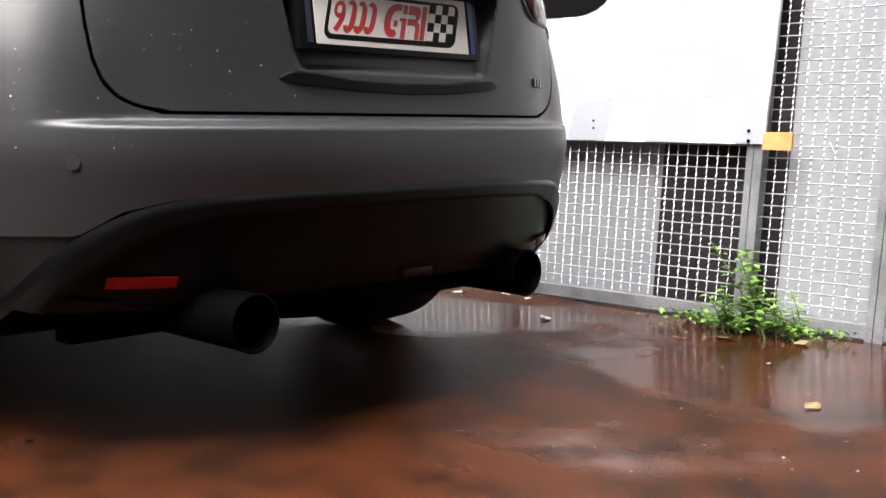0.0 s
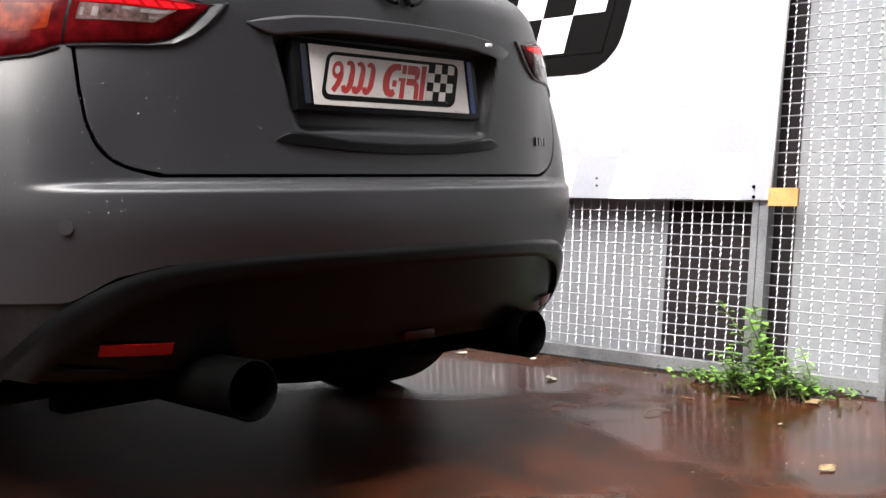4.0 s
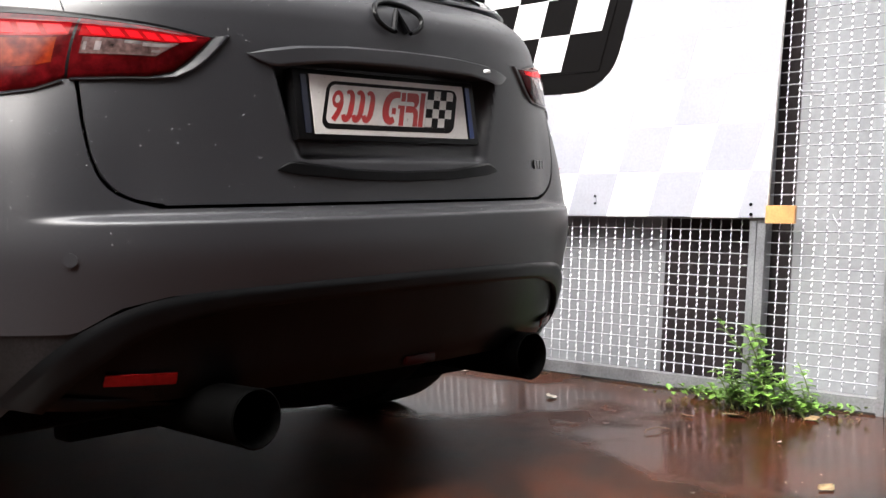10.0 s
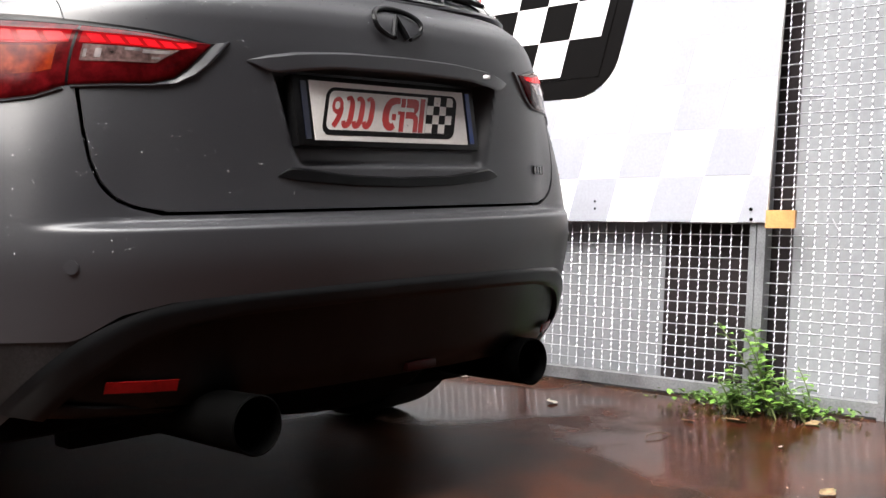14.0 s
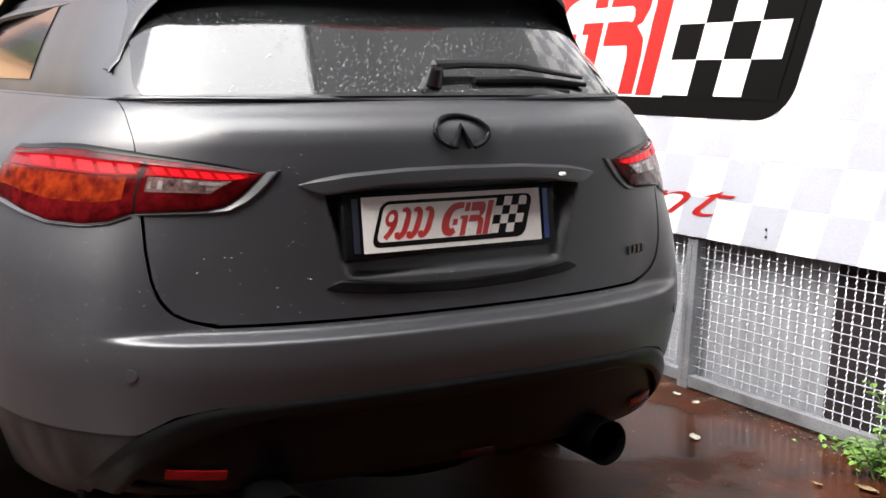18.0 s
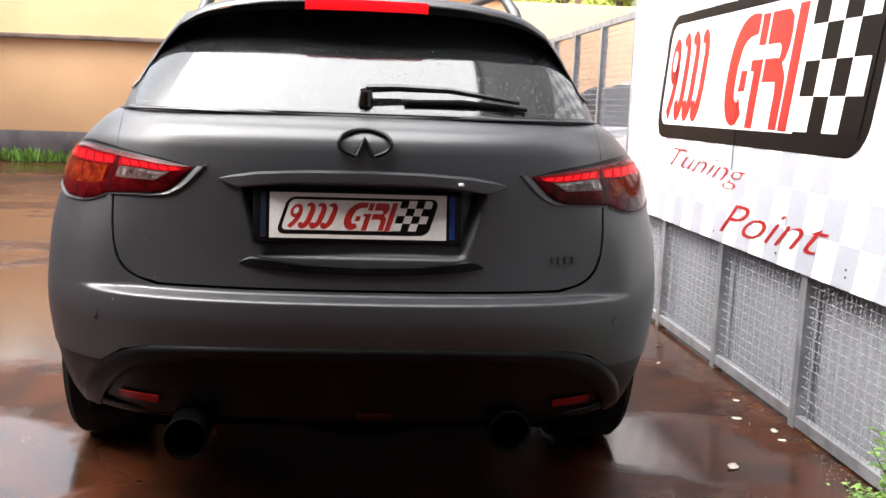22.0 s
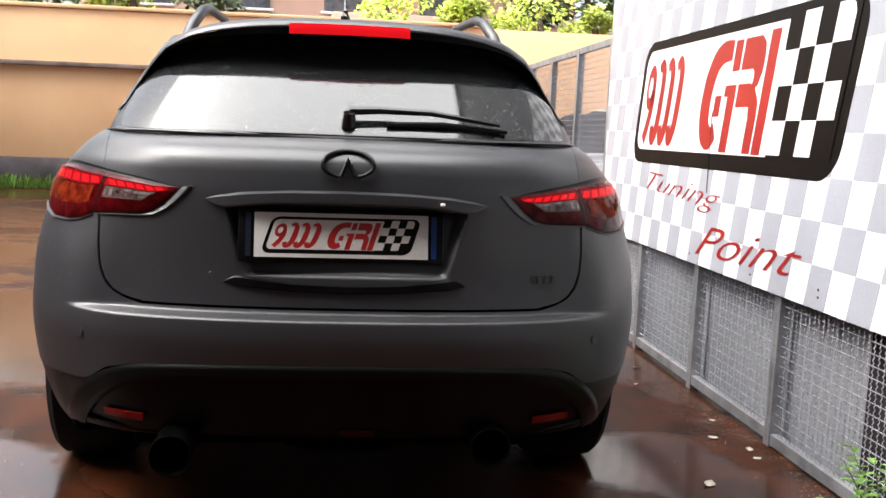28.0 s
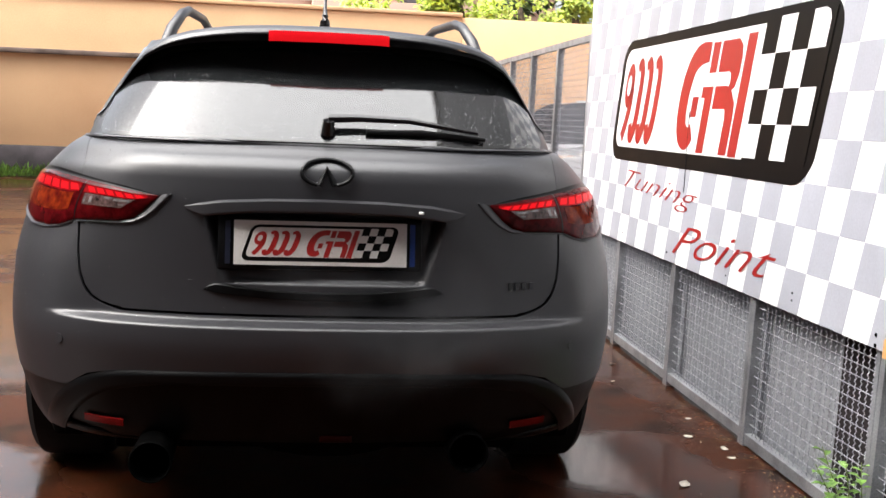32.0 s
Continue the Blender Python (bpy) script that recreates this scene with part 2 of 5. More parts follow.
def boxed(x0, x1, y0, y1, z0, z1, bevel=0.0):
    return box(bmesh.new(), x0, x1, y0, y1, z0, z1, bevel)


def tube(bm, pts, r, seg=8, cap=True):
    """A round bar along points; r is one radius or one per point."""
    pts = [Vector(p) for p in pts]
    rings = []
    up = Vector((0.13, 0.29, 0.95))
    for i, p in enumerate(pts):
        d = (pts[min(i + 1, len(pts) - 1)] - pts[max(i - 1, 0)]).normalized()
        a = d.cross(up)
        if a.length < 1e-4:
            a = d.cross(Vector((1, 0, 0)))
        a.normalize()
        c = d.cross(a)
        rr = r[i] if isinstance(r, (list, tuple)) else r
        rings.append([bm.verts.new(p + (a * math.cos(2 * math.pi * k / seg) + c * math.sin(2 * math.pi * k / seg)) * rr) for k in range(seg)])
    for u, v in zip(rings, rings[1:]):
        for k in range(seg):
            bm.faces.new((u[k], u[(k + 1) % seg], v[(k + 1) % seg], v[k]))
    if cap:
        bm.faces.new(rings[0])
        bm.faces.new(rings[-1])
    return bm


def slab(bm, poly, depth, m=None):
    """A plate from a closed outline in the x-z plane, front at y=0, going back by depth."""
    n = len(poly)
    f = [bm.verts.new((x, 0, z)) for x, z in poly]
    b = [bm.verts.new((x, depth, z)) for x, z in poly]
    bm.faces.new(f)
    bm.faces.new(b[::-1])
    for i in range(n):
        bm.faces.new((f[i], f[(i + 1) % n], b[(i + 1) % n], b[i]))
    if m is not None:
        bmesh.ops.transform(bm, matrix=m, verts=f + b)
    return bm


def sheet(fn, nu, nv, thick=0.006):
    """A panel over u, v in 0..1 with thickness towards its back."""
    g = [[Vector(fn(i / nu, j / nv)) for j in range(nv + 1)] for i in range(nu + 1)]
    bm = bmesh.new()
    fr, bk = [], []
    for i in range(nu + 1):
        a, b = [], []
        for j in range(nv + 1):
            du = g[min(i + 1, nu)][j] - g[max(i - 1, 0)][j]
            dv = g[i][min(j + 1, nv)] - g[i][max(j - 1, 0)]
            nn = du.cross(dv)
            nn = nn.normalized() if nn.length > 1e-12 else Vector((0, -1, 0))
            a.append(bm.verts.new(g[i][j]))
            b.append(bm.verts.new(g[i][j] - nn * thick))
        fr.append(a)
        bk.append(b)
    for i in range(nu):
        for j in range(nv):
            bm.faces.new((fr[i][j], fr[i + 1][j], fr[i + 1][j + 1], fr[i][j + 1]))
            bm.faces.new((bk[i][j], bk[i][j + 1], bk[i + 1][j + 1], bk[i + 1][j]))
    for i in range(nu):
        for j in (0, nv):
            bm.faces.new((fr[i][j], fr[i + 1][j], bk[i + 1][j], bk[i][j]))
    for j in range(nv):
        for i in (0, nu):
            bm.faces.new((fr[i][j], fr[i][j + 1], bk[i][j + 1], bk[i][j]))
    return bm


def lerp(tab, z):
    """Smooth reading of a table of (z, value) rows."""
    if z <= tab[0][0]:
        return tab[0][1]
    for (a, p), (b, q) in zip(tab, tab[1:]):
        if z <= b:
            s = (z - a) / (b - a)
            return p + (q - p) * s
    return tab[-1][1]
# ---- setting: ground, back wall ----
bm = bmesh.new()
NX = 60
for i in range(NX + 1):
    for j in range(NX + 1):
        sx, sy = (i / NX) * 2 - 1, (j / NX) * 2 - 1
        bm.verts.new((150 * sx ** 3 + 6 * sx, 150 * sy ** 3 + 6 * sy, 0))
bm.verts.ensure_lookup_table()
for i in range(NX):
    for j in range(NX):
        a = i * (NX + 1) + j
        bm.faces.new([bm.verts[q] for q in (a, a + NX + 1, a + NX + 2, a + 1)])
ground = tagged(part("ground", bm, M_GROUND), "wet red-brown painted asphalt yard with puddles", "ground", kind="structure")

WALL_Y = 16.65
wall = thing("wall_north", "ochre rendered boundary wall with a dark plinth and a stone ledge", "wall", kind="structure")
part("wall_face", boxed(-26, 3.1, WALL_Y, WALL_Y + 0.35, 0.5, 2.93, 0.01), M_WALL, wall)
part("plinth", boxed(-26, 3.1, WALL_Y - 0.06, WALL_Y + 0.35, 0, 0.497, 0.01), M_PLINTH, wall, "dark grey damp plinth")
part("ledge", boxed(-26, 3.0, WALL_Y - 0.12, WALL_Y - 0.003, 1.99, 2.07, 0.015), M_LEDGE, wall, "brown stone ledge with drip stains")
part("coping", boxed(-26, 3.1, WALL_Y - 0.05, WALL_Y + 0.4, 2.935, 3.0, 0.012), M_WALL, wall)
# wall out of view, its height set to cut the low western sky
west = tagged(part("west_light_block", boxed(-9.4, -9.05, -6.0, WALL_Y - 0.2, 0, 5.6, 0.02), M_SIDEWALL), "plain wall, unseen, added to block low sky light from the west", "wall", kind="structure")

# dark wall out of view, added so the car's rear gets less sky light
south = tagged(part("south_light_block", boxed(-14, 9, -6.4, -6.0, 0, 16.0, 0.02), material("dark_render", (0.05, 0.047, 0.045), rough=0.9, var=0.15, scale=0.6)), "plain dark wall, unseen, added to hold back sky light from the south", "wall", kind="structure")

# ---- fence along the yard: its posts lean a little along it ----
FC, FK, FN = 1.652, 0.042, -0.06


def fence_at(a, z, out=0.0):
    """A place on the fence: a metres along it at the foot, z up, out metres towards the yard."""
    y = a + FN * z
    return Vector((FC + FK * y - out, y, z))


def fence_box(bm, a0, a1, z0, z1, o0, o1):
    vs = [bm.verts.new(fence_at(a, z, o)) for a in (a0, a1) for o in (o0, o1) for z in (z0, z1)]
    for q in ((0, 1, 3, 2), (4, 6, 7, 5), (0, 4, 5, 1), (2, 3, 7, 6), (0, 2, 6, 4), (1, 5, 7, 3)):
        bm.faces.new([vs[i] for i in q])
    return bm


TOP = 1.77
POSTS = [-3.4, -2.4, -1.4, -0.405, 0.045] + [1.06 + 0.995 * i for i in range(16)]
BOARD = (0.03, 3.93)
PITCH = 0.0385


def wire_mesh(a0, a1, z0, z1, crimp):
    """Woven crimped wire: verticals and horizontals pass over and under one another."""
    bm = bmesh.new()
    na, nz = max(1, round((a1 - a0) / PITCH)), max(1, round((z1 - z0) / PITCH))
    r = 0.002

    def run(fn, n, ph, amp):
        pts = [fn(q / (4 * n)) + Vector((amp * (1 if (q + ph) % 2 else -1), 0, 0)) for q in range(4 * n + 1)] if crimp else [fn(0), fn(1)]
        tube(bm, pts, r, 4, cap=False)

    for i in range(1, na):
        a = a0 + (a1 - a0) * i / na
        run(lambda s: fence_at(a, z0 + (z1 - z0) * s, -0.02), nz, i, 0.0028)
    for j in range(1, nz):
        z = z0 + (z1 - z0) * j / nz
        run(lambda s: fence_at(a0 + (a1 - a0) * s, z, -0.02), na, j + 1, 0.0018)
    return bm


for i, (p, q) in enumerate(zip(POSTS, POSTS[1:])):
    near = -1.8 < p < 4.1
    fp = thing("fence_panel", "galvanised steel fence panel with woven wire mesh" if not near else "galvanised fence panel with crimped woven wire, wet", "fence", "panels of the yard fence")
    w = 0.028
    part("post", fence_box(bmesh.new(), p - w, p + 0.002, 0.0, TOP, -0.045, 0.0), M_GALV, fp)
    part("post", fence_box(bmesh.new(), p + 0.005, p + w, 0.0, TOP, -0.045, 0.0), M_GALV, fp)
    part("bottom_rail", fence_box(bmesh.new(), p + w, q - w, 0.022 if p > 0.9 else 0.008, 0.064 if p > 0.9 else 0.05, -0.04, -0.004), M_GALV, fp)
    part("top_rail", fence_box(bmesh.new(), p + w, q - w, TOP - 0.04, TOP, -0.04, -0.004), M_GALV, fp)
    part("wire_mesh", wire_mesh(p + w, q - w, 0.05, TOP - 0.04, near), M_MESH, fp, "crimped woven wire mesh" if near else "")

# pale sheets fixed behind the mesh, with a dark gap between them
def rib_sheet(a0, a1, z1, name, label, mat, amp=0.006):
    n = max(2, int((a1 - a0) / 0.02))
    bm = bmesh.new()
    lo, hi = [], []
    for i in range(n + 1):
        a = a0 + (a1 - a0) * i / n
        o = -0.075 - amp * (1 if (i // 2) % 2 else 0)
        lo.append((bm.verts.new(fence_at(a, 0.02, o)), bm.verts.new(fence_at(a, 0.02, o - 0.004))))
        hi.append((bm.verts.new(fence_at(a, z1, o)), bm.verts.new(fence_at(a, z1, o - 0.004))))
    for i in range(n):
        bm.faces.new((lo[i][0], lo[i + 1][0], hi[i + 1][0], hi[i][0]))
        bm.faces.new((lo[i][1], hi[i][1], hi[i + 1][1], lo[i + 1][1]))
    return tagged(part(name, bm, mat, angle=20), label, "sheet", "sheets behind the fence")


rib_sheet(0.432, 3.93, 1.75, "cover_sheet", "white ribbed plastic sheet fixed behind the fence mesh", M_SHEET)
rib_sheet(-3.4, -0.043, 1.75, "cover_sheet", "white ribbed plastic sheet fixed behind the fence mesh", M_SHEET)
# added sheet whose dark colour stands for the shade in the open gap
rib_sheet(-0.041, 0.430, 1.75, "gap_darkness", "dark brown sheet added to stand for the darkness of the open gap", M_DARKSHEET, 0.0)

# ---- sign board on the fence ----
BZ0, BZ1 = 0.589, 2.55
SLANT = -0.34
sign = thing("sign_board", "large white board with grey checks and a red emblem", "sign", m=Matrix.Translation(fence_at(1.9, 0)))
sign_inv = sign.matrix_world.inverted()


def on_board(y, z, h):
    return sign_inv @ Vector((FC + FK * y - 0.012 - h, y, z))


def side(z):
    """The board's near edge, cut a little out of plumb."""
    return BOARD[0] - 0.093 * z


def board_poly(bm, pts, h, thick=0.0015):
    """A thin vinyl shape on the board from (a, z) corners."""
    f = [bm.verts.new(on_board(a, z, h)) for a, z in pts]
    b = [bm.verts.new(on_board(a, z, h - thick)) for a, z in pts]
    bm.faces.new(f)
    bm.faces.new(b[::-1])
    for i in range(len(pts)):
        bm.faces.new((f[i], f[(i + 1) % len(pts)], b[(i + 1) % len(pts)], b[i]))
    return bm


# three panels butted side by side
EDGES = (lambda z: side(z), lambda z: 1.52 - 0.06 * z, lambda z: 2.79 - 0.06 * z, lambda z: BOARD[1] - 0.03 * z)
for f0, f1 in zip(EDGES, EDGES[1:]):
    part("panel", board_poly(bmesh.new(), [(f0(BZ0) + 0.0008, BZ0), (f1(BZ0) - 0.0008, BZ0), (f1(BZ1) - 0.0008, BZ1), (f0(BZ1) + 0.0008, BZ1)], 0.0, 0.012), M_WHITE, sign, "white aluminium panel")
CW, CH = 0.1725, 0.1525
for r in range(13):
    z0, z1 = max(BZ0 + 0.001, 0.588 + CH * r), min(0.588 + CH * (r + 1), BZ1 - 0.002)
    for c in range(-4, 24):
        if (r + c) % 2:
            continue

        def edge(k, z):
            a = 0.4454 + CW * k + SLANT * (z - 1.03)
            return min(max(a, side(z) + 0.002), EDGES[3](z) - 0.002)

        if edge(c + 1, z0) - edge(c, z0) < 0.02 and edge(c + 1, z1) - edge(c, z1) < 0.02:
            continue
        part("check", board_poly(bmesh.new(), [(edge(c, z0), z0), (edge(c + 1, z0), z0), (edge(c + 1, z1) + 1e-4, z1), (edge(c, z1), z1)], 0.001, 0.0009), M_GREYV, sign)


def round_quad(u0, u1, v0, v1, ru, rv, n=6):
    pts = []
    for cu, cv, s in ((u1 - ru, v1 - rv, 0), (u0 + ru, v1 - rv, 1), (u0 + ru, v0 + rv, 2), (u1 - ru, v0 + rv, 3)):
        for k in range(n + 1):
            t = (s + k / n) * math.pi / 2
            pts.append((cu + ru * math.cos(t), cv + rv * math.sin(t)))
    return pts


def ribbon(pts, w, n=5):
    """The outline of a rounded stroke through points, of even or tapering width, as one polygon."""
    fine = []
    for i in range(len(pts) - 1):
        a, b, c, d = (Vector(pts[min(max(k, 0), len(pts) - 1)]) for k in (i - 1, i, i + 1, i + 2))
        for k in range(n):
            t = k / n
            fine.append(0.5 * (2 * b + (c - a) * t + (2 * a - 5 * b + 4 * c - d) * t * t + (3 * b - a - 3 * c + d) * t ** 3))
    fine.append(Vector(pts[-1]))
    lf, rt = [], []
    for i, p in enumerate(fine):
        d = (fine[min(i + 1, len(fine) - 1)] - fine[max(i - 1, 0)]).normalized()
        q = i / (len(fine) - 1)
        h = (w if not isinstance(w, tuple) else w[0] + (w[1] - w[0]) * min(1, 2.5 * q) + (w[2] - w[1]) * max(0, 2.5 * q - 1.5)) / 2
        lf.append(p + Vector((-d.y, d.x)) * h)
        rt.append(p - Vector((-d.y, d.x)) * h)
    return [tuple(p) for p in lf + rt[::-1]]


def emblem_shapes(hook=1.0, bar=1.0):
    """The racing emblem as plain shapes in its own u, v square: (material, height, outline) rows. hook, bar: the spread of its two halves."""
    rows = [(M_BLACKV, 1, round_quad(0.0, 1.0, 0.0, 1.0, 0.055, 0.2)), (M_WHITE, 2, round_quad(0.024, 0.97, 0.112, 0.925, 0.035, 0.13))]

    def put(pts, mat=M_REDV, h=3):
        # drawn on a pad of 4 by 1, leaning already taken out
        wide = lambda x: 0.19 + (x - 0.19) * hook if x < 1.5 else 1.66 + (x - 1.66) * bar
        rows.append((mat, h, [(wide(x) / 4, y) for x, y in pts]))

    put([(0.335 + 0.145 * math.cos(t * math.pi / 10), 0.625 + 0.185 * math.sin(t * math.pi / 10)) for t in range(20)])
    put([(0.325 + 0.062 * math.cos(t * math.pi / 8), 0.625 + 0.085 * math.sin(t * math.pi / 8)) for t in range(16)], M_WHITE, 4)
    put(ribbon([(0.43, 0.60), (0.425, 0.48), (0.37, 0.33), (0.275, 0.185)], 0.125))
    for x in (0.0, 0.275, 0.55):
        put(ribbon([(0.56 + x, 0.76), (0.64 + x, 0.795), (0.715 + x, 0.70), (0.715 + x, 0.50), (0.69 + x, 0.32), (0.62 + x, 0.215), (0.55 + x, 0.225), (0.525 + x, 0.31)], (0.075, 0.14, 0.10)))
    put(ribbon([(2.17, 0.805), (2.0, 0.80), (1.86, 0.74), (1.775, 0.60), (1.755, 0.42), (1.81, 0.27), (1.94, 0.215), (2.03, 0.27)], (0.13, 0.20, 0.14)))
    put([(1.95, 0.51), (2.075, 0.51), (2.075, 0.37), (1.95, 0.37)])
    put([(2.21, 0.865), (2.345, 0.865), (2.345, 0.665), (2.21, 0.665)])
    put([(2.13, 0.575), (2.345, 0.575), (2.345, 0.125), (2.20, 0.125), (2.20, 0.50), (2.13, 0.50)])
    put([(2.385, 0.865), (2.68, 0.865), (2.76, 0.82), (2.785, 0.74), (2.78, 0.64), (2.735, 0.56), (2.675, 0.535), (2.625, 0.555), (2.645, 0.60), (2.635, 0.645), (2.60, 0.665), (2.385, 0.665)])
    put([(2.385, 0.575), (2.60, 0.575), (2.70, 0.538), (2.785, 0.46), (2.80, 0.36), (2.80, 0.125), (2.655, 0.125), (2.655, 0.36), (2.63, 0.425), (2.385, 0.425)])
    put([(2.83, 0.885), (2.98, 0.885), (2.98, 0.12), (2.83, 0.12)])
    rows.append((M_BLACKV, 3, [(0.753, 0.112), (0.975, 0.112), (0.975, 0.948), (0.753, 0.948)]))
    for i in range(4):
        for j in range(4):
            if (i + j) % 2 == 0:
                u, v, w, h = 0.753 + 0.0524 * i, 0.126 + 0.2055 * j, 0.0524, 0.2055
                rows.append((M_WHITE, 4, [(u, v), (u + w, v), (u + w, v + h), (u, v + h)] if (i, j) != (3, 3) else [(u, v), (u + w, v), (u + w, v + 0.7 * h), (u + 0.85 * w, v + 0.92 * h), (u + 0.6 * w, v + h), (u, v + h)]))
    return rows


LZ0, LZ1, LA0, LA1 = 1.03, 1.664, 3.25, 0.58
for mat, h, pts in emblem_shapes(0.84, 0.945):
    q = []
    for u, v in pts:
        z = LZ0 + (LZ1 - LZ0) * v
        q.append((LA0 + (LA1 - LA0) * u + SLANT * (z - LZ0), z))
    part("emblem_shape", board_poly(bmesh.new(), q, 0.001 + 0.0012 * h, 0.001), mat, sign)


def lettering(text, size, shear, thin, mat, name, parent, place):
    """Cut-out letters as one mesh; place maps the letters' x, y to the surface."""
    cu = bpy.data.curves.new(name, "FONT")
    cu.body, cu.size, cu.shear, cu.resolution_u, cu.offset = text, size, shear, 3, thin
    tmp = bpy.data.objects.new(name, cu)
    scene.collection.objects.link(tmp)
    deps = bpy.context.evaluated_depsgraph_get()
    me = bpy.data.meshes.new_from_object(tmp.evaluated_get(deps))
    bpy.data.objects.remove(tmp)
    bm = bmesh.new()
    bm.from_mesh(me)
    for v in bm.verts:
        v.co = place(v.co.x, v.co.y)
    return part(name, bm, mat, parent)


lettering("Tuning", 0.26, 0.6, -0.004, M_REDV, "lettering", sign, lambda x, y: on_board(3.04 - 1.72 * x, 0.895 + 0.55 * y - 0.05 * x, 0.003))
lettering("Point", 0.34, 0.6, -0.004, M_REDV, "lettering", sign, lambda x, y: on_board(2.07 - 1.60 * x, 0.635 + 0.58 * y + 0.05 * x, 0.003))
for a, z in ((0.028, 0.631), (0.028, 0.599), (0.643, 0.660), (0.643, 0.634), (1.3, 0.63), (2.1, 0.63), (2.9, 0.64)):
    part("screw", tube(bmesh.new(), [on_board(a, z, 0.0), on_board(a, z, 0.004)], 0.006 if a < 0.1 else 0.0045, 8), M_STEEL if a < 0.1 else M_RIM, sign)
part("board_joint", tube(bmesh.new(), [on_board(1.902, 0.925, 0.003), on_board(1.882, 1.29, 0.0045)], 0.0016, 6), M_RIM, sign, "thin dark joint in the board")
tape = thing("yellow_tape", "yellow tape tab wrapped round the lower corner of the sign board", "tape")
part("tab", fence_box(bmesh.new(), -0.087, 0.012, 0.572, 0.628, 0.004, 0.0165), M_YELLOW, tape)
hook = thing("wire_hook", "short bent wire tied to the fence mesh", "wire")
part("wire", tube(bmesh.new(), [fence_at(-0.075, 0.985, 0.0), fence_at(-0.085, 0.978, 0.006), fence_at(-0.155, 0.974, 0.006), fence_at(-0.16, 0.984, 0.002)], 0.003, 6), M_GALV, hook)
loop = thing("wire_loop", "thin loop of wire hanging on the fence mesh", "wire")
part("wire", tube(bmesh.new(), [fence_at(-0.205, 0.60, 0.002), fence_at(-0.225, 0.57, 0.008), fence_at(-0.232, 0.53, 0.008), fence_at(-0.215, 0.50, 0.004)], 0.0018, 6), M_GALV, loop)
# ---- the car: a large grey hatchback-backed suv, seen from behind ----
car = thing("suv_car", "matt dark grey suv with wet bodywork and lit tail lamps", "car", m=pose(0.011, 0.008, 0, 0, 0, -1.3))
YC = [(0.20, 0.12), (0.25, 0.06), (0.30, 0.0), (0.35, -0.03), (0.40, -0.038), (0.50, -0.056), (0.60, -0.071), (0.636, -0.0695), (0.642, -0.066), (0.654, -0.017), (0.662, -0.0135), (0.67, -0.012), (0.80, -0.007), (0.96, -0.006), (1.03, 0.000), (1.06, 0.009), (1.084, 0.030), (1.10, 0.058), (1.115, 0.080), (1.125, 0.10), (1.14, 0.13)]
YS = [(0.20, 0.10), (0.25, 0.055), (0.30, 0.0), (0.35, -0.025), (0.40, -0.038), (0.50, -0.055), (0.60, -0.066), (0.66, -0.060), (0.75, -0.045), (0.86, -0.022), (0.96, 0.0), (1.03, 0.014), (1.05, 0.020), (1.062, 0.030), (1.09, 0.056), (1.115, 0.082), (1.125, 0.10), (1.14, 0.13)]
DP = [(0.9, 0.8), (1.0, 0.76), (1.06, 0.66), (1.125, 0.48)]
WD = [(0.20, 0.84), (0.25, 0.86), (0.45, 0.92), (0.60, 0.935), (0.75, 0.93), (0.90, 0.90), (0.97, 0.875), (1.02, 0.845), (1.06, 0.805), (1.10, 0.755), (1.125, 0.715), (1.14, 0.70)]


def curve(tab, soften=4):
    """A rounded reading of a table of (z, value) rows, in steps of a millimetre."""
    raw = []
    for i in range(150, 1200):
        z = i / 1000
        j = max([k for k in range(len(tab) - 1) if tab[k][0] <= z] or [0])
        (a, p), (b, q) = tab[j], tab[j + 1]
        d = [(tab[k + 1][1] - tab[k][1]) / (tab[k + 1][0] - tab[k][0]) for k in range(len(tab) - 1)]
        m0 = 0 if j == 0 or d[j - 1] * d[j] <= 0 else 2 * d[j - 1] * d[j] / (d[j - 1] + d[j])
        m1 = 0 if j + 1 == len(d) or d[j] * d[j + 1] <= 0 else 2 * d[j] * d[j + 1] / (d[j] + d[j + 1])
        t, h = min(1, max(0, (z - a) / (b - a))), b - a
        raw.append(p * (1 + 2 * t) * (1 - t) ** 2 + h * m0 * t * (1 - t) ** 2 + q * t * t * (3 - 2 * t) + h * m1 * t * t * (t - 1))
    soft = [sum(raw[max(0, i - soften):i + soften + 1]) / len(raw[max(0, i - soften):i + soften + 1]) for i in range(len(raw))]

    def read(z):
        f = min(1048.0, max(0.0, z * 1000 - 150))
        i = int(f)
        return soft[i] + (soft[i + 1] - soft[i]) * (f - i)
    return read


yc_at, ys_at, wd_at, dp_at = curve(YC, 1), curve(YS, 8), curve(WD, 12), curve(DP, 12)


